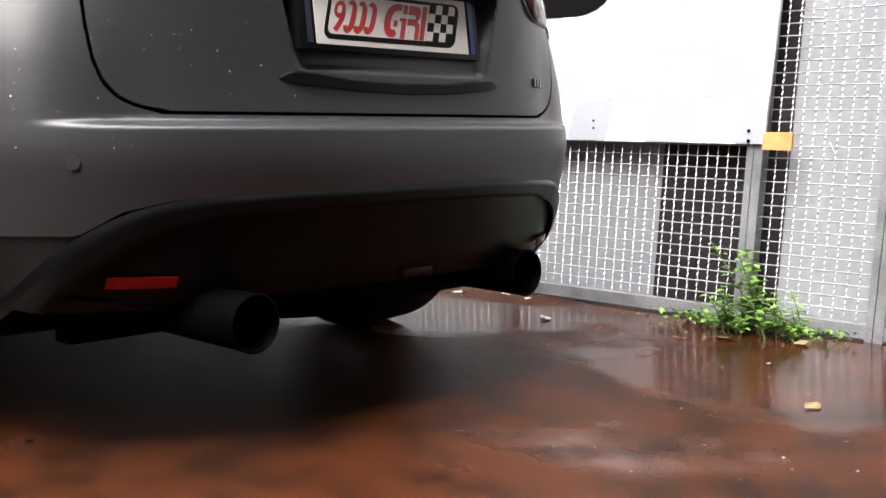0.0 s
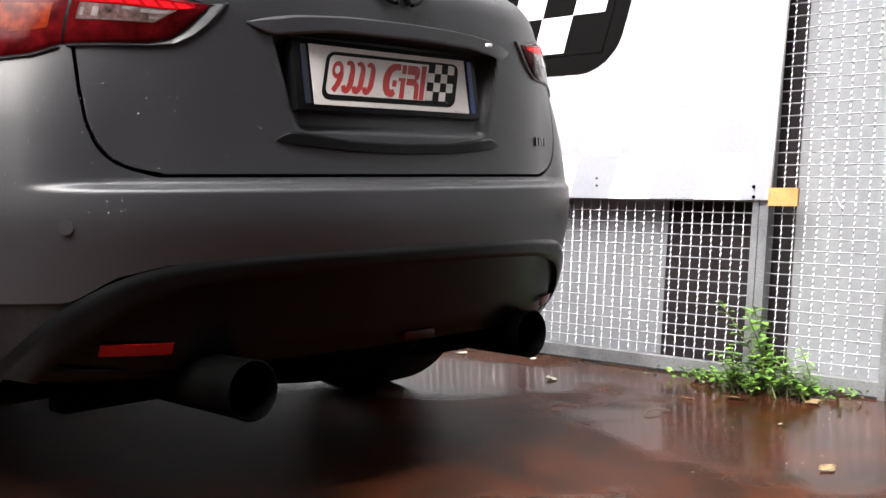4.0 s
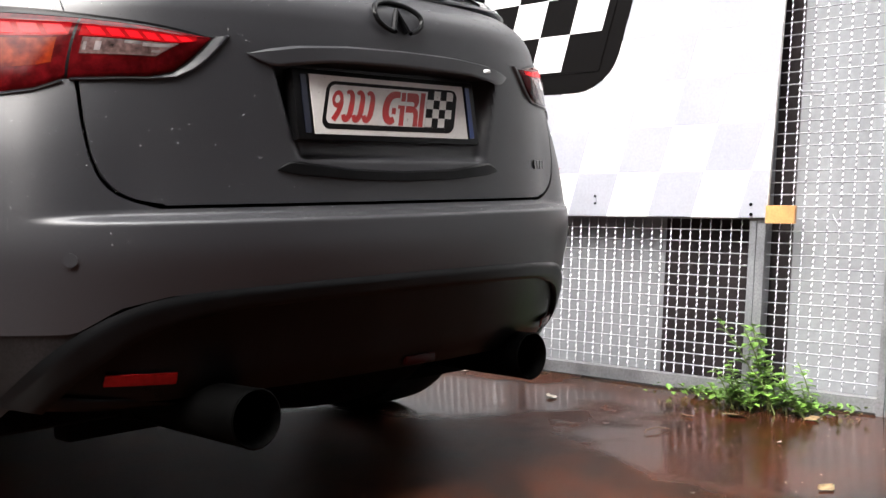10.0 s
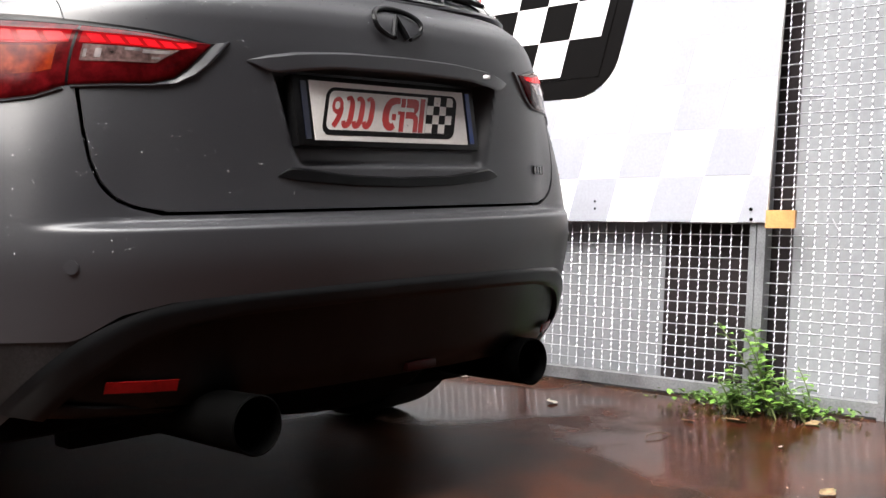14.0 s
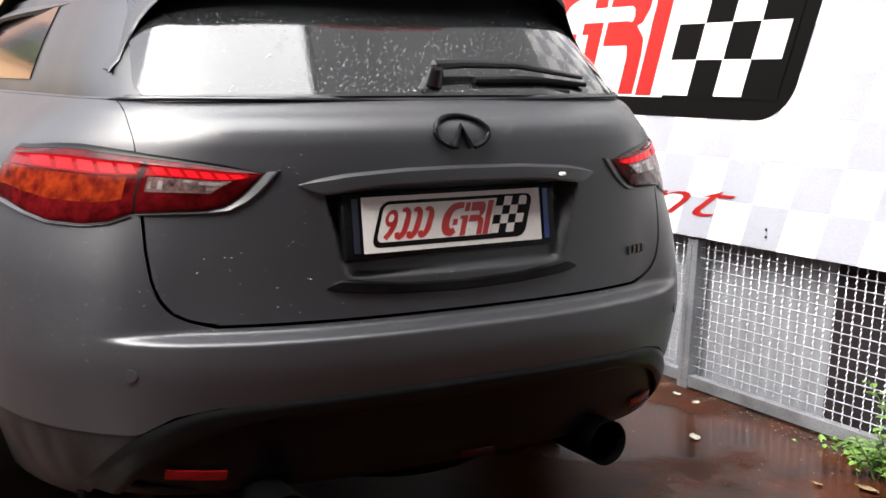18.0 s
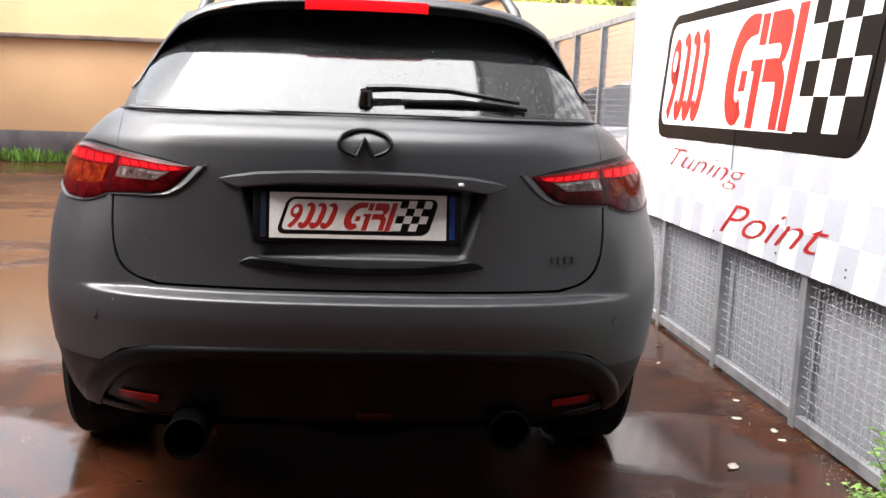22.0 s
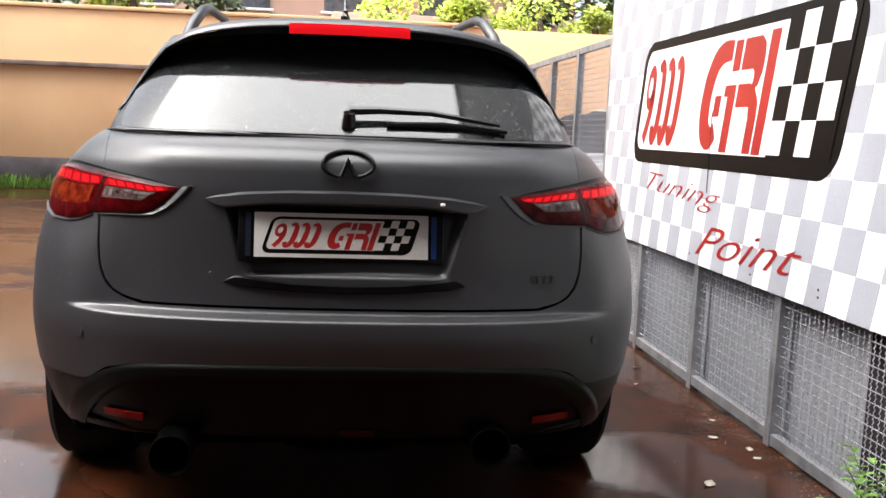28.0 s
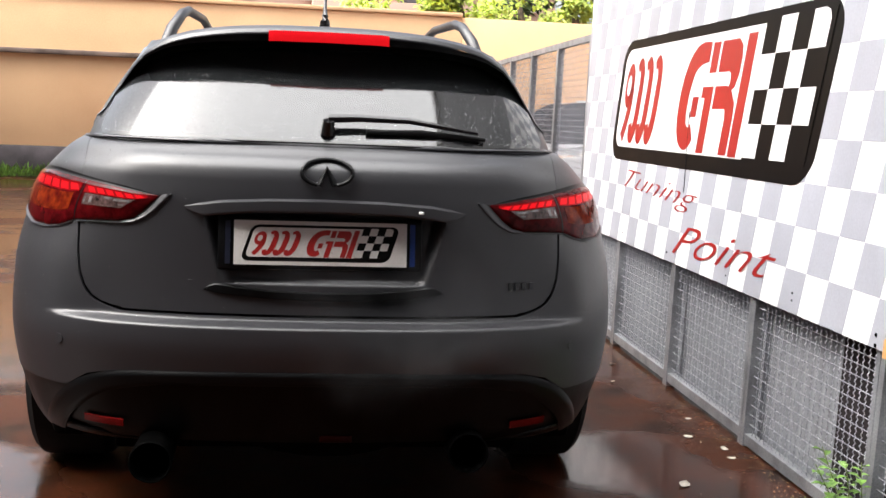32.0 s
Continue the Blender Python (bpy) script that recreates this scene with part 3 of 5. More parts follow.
def outline(s, z, off=0.0):
    """A place on the body at height z: s from 0 (rear middle) to 1 (rear corner), on to 2 (front end); off is proud of the surface."""
    sg, s = (-1 if s < 0 else 1), abs(s)
    w = wd_at(z)
    k = min(1, max(0, (s - 0.355) / 0.22))
    k = k * k * (3 - 2 * k)
    yc = yc_at(z) * (1 - k) + ys_at(z) * k
    if s <= 1:
        f = s * math.pi / 2
        x, y = w * math.sin(f) ** (2 / 2.6), yc + dp_at(z) * (1 - max(0, math.cos(f)) ** 0.668)
        nx, ny = math.sin(f) ** 1.6, -math.cos(f) ** 0.6 if s < 1 else 0
    else:
        t = (s - 1) * 3.75
        x, y, nx, ny = w * (1 - 0.16 * max(0, (t - 2.9) / 0.85) ** 2), yc + dp_at(z) + t, 1, 0
    q = math.hypot(nx, ny) or 1
    return Vector((sg * (x + off * nx / q), y + off * ny / q, z))


def s_of(x, z):
    return math.copysign(math.asin(min(1.0, (abs(x) / wd_at(z)) ** 1.3)) / (math.pi / 2), x)


def arch(y):
    """Lower edge of the body side, with the wheel arches."""
    for c in (1.0, 3.87):
        if abs(y - c) < 0.43:
            return 0.37 + math.sqrt(0.43 ** 2 - (y - c) ** 2)
    return 0.27


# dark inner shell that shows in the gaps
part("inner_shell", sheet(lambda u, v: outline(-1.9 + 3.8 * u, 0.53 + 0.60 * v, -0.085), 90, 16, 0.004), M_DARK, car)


def hs(z):
    """Half width of the tailgate at height z."""
    return lerp([(0.668, 0.545), (0.672, 0.575), (0.68, 0.602), (0.695, 0.628), (0.72, 0.648), (0.76, 0.662), (0.82, 0.668), (1.2, 0.668)], z)


def gate(u, v):
    z = 0.671 + (1.124 - 0.671) * v ** 1.25
    x = hs(z - 0.006) * (2 * u - 1)
    p = outline(s_of(x, z), z)
    # hollow for the number plate
    half = 0.285 + 0.26 * (z - 0.76)
    kx = min(1, max(0, (half - abs(x)) / 0.036))
    kz = min(1, max(0, (z - 0.752) / 0.012)) * min(1, max(0, (0.951 - z) / 0.006))
    p.y += (0.016 + 0.040 * min(1, max(0, (z - 0.757) / 0.17))) * (kx * kx * (3 - 2 * kx)) * kz
    return p


tailgate = part("tailgate", sheet(gate, 180, 90, 0.012), M_PAINT, car, "matt grey tailgate beaded with rain")


def bump(u, v):
    s = 0.93 * (2 * u - 1)
    lo = 0.44
    x = abs(outline(s, 0.5).x)
    lo = lerp([(0.0, 0.518), (0.45, 0.512), (0.56, 0.508), (0.64, 0.489), (0.70, 0.45), (0.715, 0.445), (0.95, 0.445)], x)
    return outline(s, lo + (0.664 - lo) * (0.5 * v + 0.5 * (1 - (1 - v) ** 2)))


part("bumper", sheet(bump, 150, 40, 0.008), M_PAINT, car, "matt grey bumper with a wet upper edge")


def lower_corner(sg):
    def f(u, v):
        z = 0.262 + 0.186 * v
        a, b = s_of(lerp([(0.26, 0.768), (0.30, 0.760), (0.335, 0.750), (0.385, 0.724), (0.425, 0.688), (0.45, 0.662)], z), z), 0.93
        return outline(sg * (a + (b - a) * u), z, -0.004)
    return f


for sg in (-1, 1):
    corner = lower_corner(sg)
    part("lower_bumper", sheet(corner if sg > 0 else (lambda u, v: corner(1 - u, v)), 14, 8, 0.006), M_STREAKED, car, "drip-streaked lower bumper corner, darker than the bumper")

    def quarter(u, v, sg=sg):
        # from the tailgate gap round the corner to the front end
        zt = 1.124
        s0 = 0.0
        w = 1 - (1 - u) ** 1.0
        if u < 0.55:
            k = u / 0.55
            y = outline(0.9, 0.7).y
            z = 0.6638 + (zt - 0.6638) * v
            sa = s_of(hs(z) + lerp([(0.90, 0.0065), (0.98, 0.0015)], z), z)
            return outline(sg * (sa + (0.93 - sa) * k), z)
        k = (u - 0.55) / 0.45
        s = 0.93 + 1.02 * k
        y = outline(s, 0.7).y
        lo = max(0.27, arch(y)) if k > 0.004 else 0.6638
        zt = 1.124 - 0.19 * max(0, (y - 2.7) / 1.8) ** 1.5
        return outline(sg * s, lo + (zt - lo) * v)

    part("quarter_panel", sheet(quarter if sg > 0 else (lambda u, v: quarter(1 - u, v)), 140, 36, 0.008), M_PAINT, car)

# ---- shoulder, glasshouse and roof ----
def glass_ring(s, z, off=0.0):
    """The glasshouse: s as for the body, z from 1.12 to the roof."""
    k = (z - 1.12) / 0.36
    sg, s = (-1 if s < 0 else 1), abs(s)
    w = 0.70 - 0.18 * k ** 1.3
    yc = 0.10 + 0.35 * k ** 1.05
    if s <= 1:
        f = s * math.pi / 2
        x, y = w * math.sin(f) ** (2 / 3.3), yc + 0.45 * (1 - max(0, math.cos(f)) ** 0.668)
        nx, ny = math.sin(f) ** 1.6, -math.cos(f) ** 0.6 if s < 1 else 0
    else:
        t = s - 1
        x, y, nx, ny = w * (1 - 0.1 * t), yc + 0.45 + t * (2.5 - 1.2 * k), 1, 0
    q = math.hypot(nx, ny) or 1
    return Vector((sg * (x + off * nx / q), y + off * ny / q, z + off * 0.5))


def roof_z(x, y):
    return 1.481 - 0.13 * (abs(x) / 0.58) ** 3 - 0.05 * max(0, 0.8 - y) ** 1.2 - 0.03 * max(0, (y - 1.8)) ** 2


def house(u, v):
    s = -2 + 4 * u
    z = 1.122 + (1.42 - 1.122) * v
    return glass_ring(s, z)


part("pillar_frame", sheet(house, 100, 14, 0.01), M_PAINT, car, "matt grey roof pillars")


def shoulder(u, v):
    s = -1.95 + 3.9 * u
    a, b = outline(s, 1.124), glass_ring(s, 1.124)
    p = a.lerp(b, v)
    p.z += 0.004 * math.sin(math.pi * v) + 0.001
    return p


part("shoulder", sheet(shoulder, 100, 6, 0.006), M_PAINT, car)


def roof(u, v):
    x = 0.575 * (2 * u - 1)
    y0 = 0.60 + 0.12 * (abs(x) / 0.6) ** 2.5
    y = y0 + (2.35 - y0) * v
    return (x, y, roof_z(x, y))


part("roof", sheet(lambda u, v: roof(1 - u, v), 30, 24, 0.012), M_PAINT, car)


def rear_glass(u, v):
    z = 1.132 + (1.395 - 1.132) * v
    half = 0.640 - 0.082 * v ** 1.2 - 0.014 * max(0.0, 1 - v / 0.10) ** 2
    x = half * (2 * u - 1)
    w = 0.70 - 0.18 * ((z - 1.12) / 0.36) ** 1.3
    f = math.copysign(math.asin(min(1, (abs(x) / w) ** 1.65)) / (math.pi / 2), x)
    return glass_ring(f, z, 0.004)


rear_window = part("rear_window", sheet(rear_glass, 60, 16, 0.004), M_GLASS, car, "dark tinted rear window with raindrops")


def seal(u, v):
    p, q = rear_glass(u, 0.0), rear_glass(u, 0.014)
    d = Vector((0, -0.003, 0))
    return p.lerp(q, v) + d if isinstance(p, Vector) else p


part("window_seal", sheet(seal, 60, 1, 0.003), M_GLOSS, rear_window)
for sg in (-1, 1):
    part("side_window", sheet(lambda u, v, sg=sg: glass_ring(sg * (1.25 + 0.62 * (u if sg > 0 else 1 - u)), 1.16 + 0.2 * v, 0.004), 20, 6, 0.004), M_GLASS, car)


def glow(name, strength, base):
    m = material(name, base, rough=0.2, var=0.1, spec=0.08)
    gl = m.node_tree.nodes["Principled BSDF"]
    gl.inputs["Emission Color"].default_value = (1.0, 0.010, 0.016, 1)
    gl.inputs["Emission Strength"].default_value = strength
    return m


# spoiler over the glass, with the third brake lamp in its edge
SP = [(0.0, 0.25, 1.456), (0.15, 0.254, 1.455), (0.29, 0.268, 1.447), (0.42, 0.297, 1.427), (0.50, 0.332, 1.397), (0.555, 0.372, 1.357), (0.592, 0.418, 1.308), (0.622, 0.424, 1.25), (0.648, 0.392, 1.195), (0.666, 0.352, 1.15)]


def sp_edge(x):
    return lerp([(a, b) for a, b, c in SP], abs(x)), lerp([(a, c) for a, b, c in SP], abs(x))


def spoiler(u, v):
    q = 2 * u - 1
    x = 0.666 * math.copysign(math.sin(abs(q) * 1.25) / math.sin(1.25), q)
    (ya, za), (yb, zb) = sp_edge(max(0, abs(x) - 0.03)), sp_edge(min(0.666, abs(x) + 0.03))
    yl, zl = (ya + yb) / 2, (za + zb) / 2
    th = 0.040 * max(0.15, 1 - 0.75 * (abs(x) / 0.64) ** 3)
    reach = 1 - 0.8 * (abs(x) / 0.666) ** 4
    prof = ((0.42, 0.024), (0.20, 0.02), (0.04, 0.008), (0.010, -0.003), (0.0, -0.015), (0.003, -th), (0.24, -th - 0.024))
    k = v * (len(prof) - 1)
    i = min(int(k), len(prof) - 2)
    f = k - i
    dy = (prof[i][0] * (1 - f) + prof[i + 1][0] * f) * reach
    dz = (prof[i][1] * (1 - f) + prof[i + 1][1] * f) * (1 - 0.8 * (abs(x) / 0.666) ** 6)
    return (x, yl + dy, zl + dz)


part("spoiler", sheet(lambda u, v: spoiler(1 - u, v * 4.15 / 6), 50, 24, 0.003), M_PAINT, car, "matt grey roof spoiler", angle=50)
part("spoiler_underside", sheet(lambda u, v: Vector(spoiler(0.855 - 0.71 * u, 4.15 / 6 + v * 1.85 / 6)) + Vector((0, 0.001, -0.001)), 50, 12, 0.003), M_BLACK, car)


def brake(u, v):
    x = 0.172 * (2 * u - 1)
    yl, zl = sp_edge(x)
    return (x, yl - 0.004 + 0.003 * abs(2 * v - 1), zl - 0.040 + 0.030 * v)


M_BRAKE = glow("brake_lamp", 0.2, (0.26, 0.004, 0.008))
part("brake_lamp", sheet(brake, 24, 4, 0.004), M_BRAKE, car, "red high brake lamp")

# ---- tail lamps: they wrap round the corner ----
L_TOP = [(0.455, 0.980), (0.50, 0.987), (0.57, 0.998), (0.678, 1.012), (0.79, 1.026), (0.83, 1.026), (0.86, 1.02)]
L_BOT = [(0.455, 0.975), (0.487, 0.934), (0.51, 0.915), (0.545, 0.905), (0.60, 0.903), (0.675, 0.898), (0.71, 0.882), (0.745, 0.876), (0.80, 0.878), (0.835, 0.893), (0.86, 0.91)]


def lamp_patch(sg, x0, x1, v0, v1, off, slant=0.0, tip=False):
    """A piece of the lens between two places along the lamp and two shares of its height."""
    def f(u, v):
        q = v0 + (v1 - v0) * v
        x = x0 + (x1 - x0) * u + slant * (v - 0.5) * ((1 - u) if tip else 1)
        c = min(x, 0.86)
        a, b = lerp(L_BOT, c), lerp(L_TOP, c)
        z = a + (b - a) * q
        bulge = off + (0.009 * max(0.0, math.sin(math.pi * q)) ** 0.5 + 0.0035 * math.exp(-((q - 0.91) / 0.035) ** 2)) * min(1, max(0, (x - 0.45) / 0.06))
        return outline(sg * min(s_of(x * wd_at(z) / wd_at(0.96), z), 0.93), z, bulge)
    return f


# the rim under the lamp: (inner x, z, outer x, z)
RIM = [(0.452, 0.982, 0.418, 0.985), (0.462, 0.966, 0.430, 0.967), (0.475, 0.949, 0.450, 0.940), (0.487, 0.934, 0.472, 0.919), (0.51, 0.916, 0.503, 0.903), (0.545, 0.906, 0.545, 0.8995), (0.60, 0.904, 0.60, 0.8985), (0.664, 0.901, 0.664, 0.8955)]
RIM_OUT = [(0.674, 0.8985, 0.674, 0.8925), (0.71, 0.883, 0.71, 0.8765), (0.745, 0.877, 0.745, 0.870), (0.80, 0.879, 0.80, 0.872), (0.835, 0.894, 0.837, 0.886), (0.862, 0.912, 0.868, 0.905)]


def lamp_rim(sg, tab):
    def f(u, v):
        q = u * (len(tab) - 1)
        i = min(int(q), len(tab) - 2)
        xi, zi, xo, zo = [p + (r - p) * (q - i) for p, r in zip(tab[i], tab[i + 1])]
        x, z = xo + (xi - xo) * v, zo + (zi - zo) * v
        return outline(sg * s_of(x * wd_at(z) / wd_at(0.96), z), z, lerp([(0, 0.0), (0.10, 0.005), (0.22, 0.006), (1, -0.002)], v))
    return f


M_GLOW, M_DIM = glow("lit_red_diode", 0.26, (0.10, 0.002, 0.004)), glow("lit_red_lens", 0.085, (0.06, 0.002, 0.003))
for sg in (-1, 1):
    flip = (lambda f: f) if sg > 0 else (lambda f: (lambda u, v: f(1 - u, v)))
    lamp = part("tail_lamp", sheet(flip(lamp_patch(sg, 0.455, 0.868, 0.0, 1.0, 0.001)), 70, 28, 0.01), M_REDDK, car, "dark red tail lamp with a lit diode row and clear window")
    part("lit_strip", sheet(flip(lamp_patch(sg, 0.480, 0.662, 0.70, 0.89, 0.0018)), 24, 4, 0.002), M_DIM, lamp, "lit red strip")
    part("lit_strip", sheet(flip(lamp_patch(sg, 0.676, 0.862, 0.70, 0.90, 0.0018)), 24, 4, 0.002), M_DIM, lamp, "lit red strip")
    part("clear_window", sheet(flip(lamp_patch(sg, 0.526, 0.656, 0.40, 0.68, 0.0018, -0.034, True)), 14, 6, 0.002), M_CLEAR, lamp, "clear reversing lamp window")
    for x, w, a, b in ((0.524, 0.044, 0.58, 0.65), (0.572, 0.024, 0.61, 0.665), (0.538, 0.014, 0.47, 0.52), (0.628, 0.009, 0.46, 0.62), (0.648, 0.005, 0.46, 0.60)):
        part("reflector_facet", sheet(flip(lamp_patch(sg, x, x + w, a, b, 0.0026)), 2, 3, 0.001), M_SILVER, lamp)
    # black strip puts in the shadow line between lamp top and body
    part("gap_shadow", sheet(flip(lamp_patch(sg, 0.44, 0.868, 0.985, 1.06, 0.0015)), 40, 3, 0.002), M_BLACK, lamp)
    part("amber_window", sheet(flip(lamp_patch(sg, 0.69, 0.866, 0.30, 0.67, 0.0016)), 20, 8, 0.001), M_AMBER, lamp, "orange-red indicator window")
    part("seam", sheet(flip(lamp_patch(sg, 0.667, 0.671, 0.0, 1.0, 0.0012)), 1, 24, 0.003), M_BLACK, lamp)
    part("rim", sheet(flip(lamp_rim(sg, RIM)), 42, 8, 0.004), M_PAINT, lamp, "grey lip under the lamp")
    part("rim", sheet(flip(lamp_rim(sg, RIM_OUT)), 36, 8, 0.004), M_PAINT, lamp, "grey lip under the lamp")
    for k in range(6):
        x = 0.492 + 0.0278 * k
        part("diode", sheet(flip(lamp_patch(sg, x, x + 0.019, 0.73, 0.855, 0.0028, 0.012)), 3, 3, 0.001), M_GLOW, lamp)
    for k in range(5):
        x = 0.684 + 0.033 * k
        part("diode", sheet(flip(lamp_patch(sg, x, x + 0.024, 0.73, 0.865, 0.0028, 0.012)), 3, 3, 0.001), M_GLOW, lamp)


# ---- number plate area ----
def gate_bar(top, bot, proud, n=40, half=None):
    """A moulding on the tailgate between two (x, z) edges, symmetric."""
    half = half or top[-1][0]

    def f(u, v):
        x = half * (2 * u - 1)
        a, b = lerp(bot, abs(x)), lerp(top, abs(x))
        z = a + (b - a) * v
        end = max(0.0, 1 - (abs(x) / half) ** 6)
        return outline(s_of(x, z), z, 0.001 + proud * end * min(1, (1 - v) / 0.16) * (0.86 + 0.14 * min(1, v / 0.12)))
    return sheet(f, n, 24, 0.008)


garnish = part("garnish", gate_bar([(0, 0.986), (0.15, 0.984), (0.28, 0.976), (0.34, 0.966), (0.38, 0.955)], [(0, 0.950), (0.20, 0.947), (0.33, 0.932), (0.355, 0.941), (0.38, 0.953)], 0.018), M_PAINT, car, "matt grey moulding over the number plate")
part("lower_trim", gate_bar([(0, 0.733), (0.15, 0.737), (0.28, 0.752), (0.30, 0.752), (0.325, 0.735)], [(0, 0.710), (0.15, 0.714), (0.28, 0.724), (0.325, 0.733)], 0.007), M_BLACK, car, "dark moulding under the number plate")


PT = pose(-0.013, -0.004, 0.806, -8.0, 0, 2.0)
part("plate_holder", box(bmesh.new(), -0.275, 0.275, 0.0025, 0.03, -0.012, 0.131, 0.004, PT), M_BLACK, car, "black number plate holder")
plate = part("show_plate", slab(bmesh.new(), [(-0.233, 0), (0.233, 0), (0.233, 0.119), (-0.233, 0.119)], 0.002, PT), M_PLATE, car, "white show plate with a red and black emblem")
for mat, h, pts in emblem_shapes(1.06, 0.97):
    bm = bmesh.new()
    f = []
    for u, v in pts:
        f.append((-0.201 + 0.40 * u + 0.032 * (v - 0.5), 0.0105 + 0.098 * v))
    slab(bm, f, 0.0004, PT @ Matrix.Translation((0, -0.0005 * h, 0)))
    part("emblem_shape", bm, M_PLATE if mat is M_WHITE else mat, plate)
for x, mat in ((-0.256, M_NAVY), (0.242, M_BLUE)):
    part("blue_band", slab(bmesh.new(), [(x, 0.002), (x + 0.014, 0.002), (x + 0.014, 0.117), (x, 0.117)], 0.002, PT), mat, plate, "narrow blue band")
part("plate_lamp", boxed(0.246, 0.259, -0.032, -0.02, 0.954, 0.962, 0.002), M_WHITE, car, "small bright plate lamp")

# oval badge as plain shapes, and small bars for the model badge
bm = bmesh.new()
ring = [(0.068 * math.cos(t * math.pi / 24), 0.035 * math.sin(t * math.pi / 24)) for t in range(-9, 34)]
tube(bm, [outline(s_of(x - 0.002, 1.057 + z), 1.057 + z, 0.010) for x, z in ring], 0.0058, 8)
tube(bm, [outline(s_of(x, z), z, 0.010) for x, z in ((-0.024, 1.024), (-0.003, 1.070), (0.018, 1.024))], 0.0075, 8)
part("badge", bm, M_SATIN, car, "dark oval badge")
for x in (0.515, 0.535, 0.555, 0.578):
    part("badge_bar", sheet(lambda u, v, x=x: outline(s_of(x + 0.012 * u, 0.75), 0.741 + 0.021 * v + 0.0, 0.005), 2, 2, 0.004), M_RIM if x > 0.57 else M_GLOSS, car)

# ---- diffuser: proud lip, hollow black face below ----
LIP = [(0.0, 0.505), (0.25, 0.503), (0.45, 0.497), (0.54, 0.492), (0.60, 0.480), (0.65, 0.458), (0.695, 0.425), (0.73, 0.385), (0.755, 0.335), (0.765, 0.30)]
LIP_B = [(0.0, 0.487), (0.45, 0.479), (0.54, 0.472), (0.595, 0.458), (0.645, 0.428), (0.68, 0.395), (0.705, 0.36), (0.74, 0.30)]
LIP_S = [0.0]
for (xa, za), (xb, zb) in zip(LIP, LIP[1:]):
    LIP_S.append(LIP_S[-1] + math.hypot(xb - xa, zb - za))


def lip_at(t):
    """The lip's middle line in x, z and its outward normal, t from 0 to 1 along half of it."""
    t *= LIP_S[-1]
    xs, zs = [(a, p[0]) for a, p in zip(LIP_S, LIP)], [(a, p[1]) for a, p in zip(LIP_S, LIP)]
    a, b = max(0, t - 0.03), min(LIP_S[-1], t + 0.03)
    dx, dz = lerp(xs, b) - lerp(xs, a), lerp(zs, b) - lerp(zs, a)
    q = math.hypot(dx, dz)
    x = (lerp(xs, a) + lerp(xs, b) + 2 * lerp(xs, t)) / 4
    z = (lerp(zs, a) + lerp(zs, b) + 2 * lerp(zs, t)) / 4
    return x, z, -dz / q, dx / q


def lip(u, v):
    t = 2 * u - 1
    x, z, nx, nz = lip_at(abs(t))
    w = (0.038 + 0.03 * min(1, max(0, (abs(t) - 0.5) / 0.3))) * (v - 1) + 0.018
    x, z = math.copysign(max(0.0, x + nx * w), t), z + nz * w
    return outline(s_of(x, z), z, 0.002 + 0.008 * min(1, (1 - v) / 0.25) - 0.004 * max(0, 1 - v / 0.15))


diffuser = part("diffuser", sheet(lip, 110, 10, 0.02), M_SATIN, car, "black plastic diffuser with a satin upper lip")


def face(u, v):
    x = 0.715 * (2 * u - 1)
    t = lerp(LIP_B, abs(x)) + 0.006
    b = min(0.312 - 0.012 * (abs(x) / 0.715) ** 4, t - 0.01)
    z = b + (t - b) * v
    p = outline(s_of(x, z), z, -0.004)
    p.y += 0.010 * (1 - v) + 0.003
    return p


for sg in (-1, 1):
    def pocket_edge(u, v, sg=sg):
        # band below the reflector that closes the hollow
        x, z = 0.46 + 0.30 * u, 0.290 + 0.012 * u * u + (0.004 + 0.02 * min(1, 2 * u) + 0.02 * u ** 6) * v
        p = outline(sg * s_of(x, z), z, 0.004 - 0.006 * abs(2 * v - 1) ** 3)
        p.y += 0.05 * (1 - u) ** 2
        return p
    part("pocket_edge", sheet(pocket_edge if sg > 0 else (lambda u, v: pocket_edge(1 - u, v)), 24, 6, 0.012), M_SATIN, car)
part("diffuser_face", sheet(face, 60, 12, 0.004), M_BLACK, car, "dirty black plastic face with drip marks")
for sg in (-1, 1):
    def refl(u, v, sg=sg):
        x = 0.537 + 0.113 * u
        z = 0.343 + 0.021 * v + 0.002 * u
        p = outline(sg * s_of(x, z), z, 0.0)
        p.y += 0.001
        return p
    part("reflector", sheet(refl if sg > 0 else (lambda u, v: refl(1 - u, v)), 10, 3, 0.004), M_RED, car, "red rear reflector")
    part("parking_sensor", tube(bmesh.new(), [outline(sg * s_of(0.715, 0.578), 0.578, -0.002), outline(sg * s_of(0.715, 0.578), 0.578, 0.003)], 0.0125, 20), M_PAINT, car)
part("fog_lamp", boxed(-0.005, 0.085, -0.016, 0.03, 0.318, 0.338, 0.004), material("dull_red_lens", (0.014, 0.0005, 0.0005), rough=0.4, spec=0.1), car, "dull red rear fog lamp")

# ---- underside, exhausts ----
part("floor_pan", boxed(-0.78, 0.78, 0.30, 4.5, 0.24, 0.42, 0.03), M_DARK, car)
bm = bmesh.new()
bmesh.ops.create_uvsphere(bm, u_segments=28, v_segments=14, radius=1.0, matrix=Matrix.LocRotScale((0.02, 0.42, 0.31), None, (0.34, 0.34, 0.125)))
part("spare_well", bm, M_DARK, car)
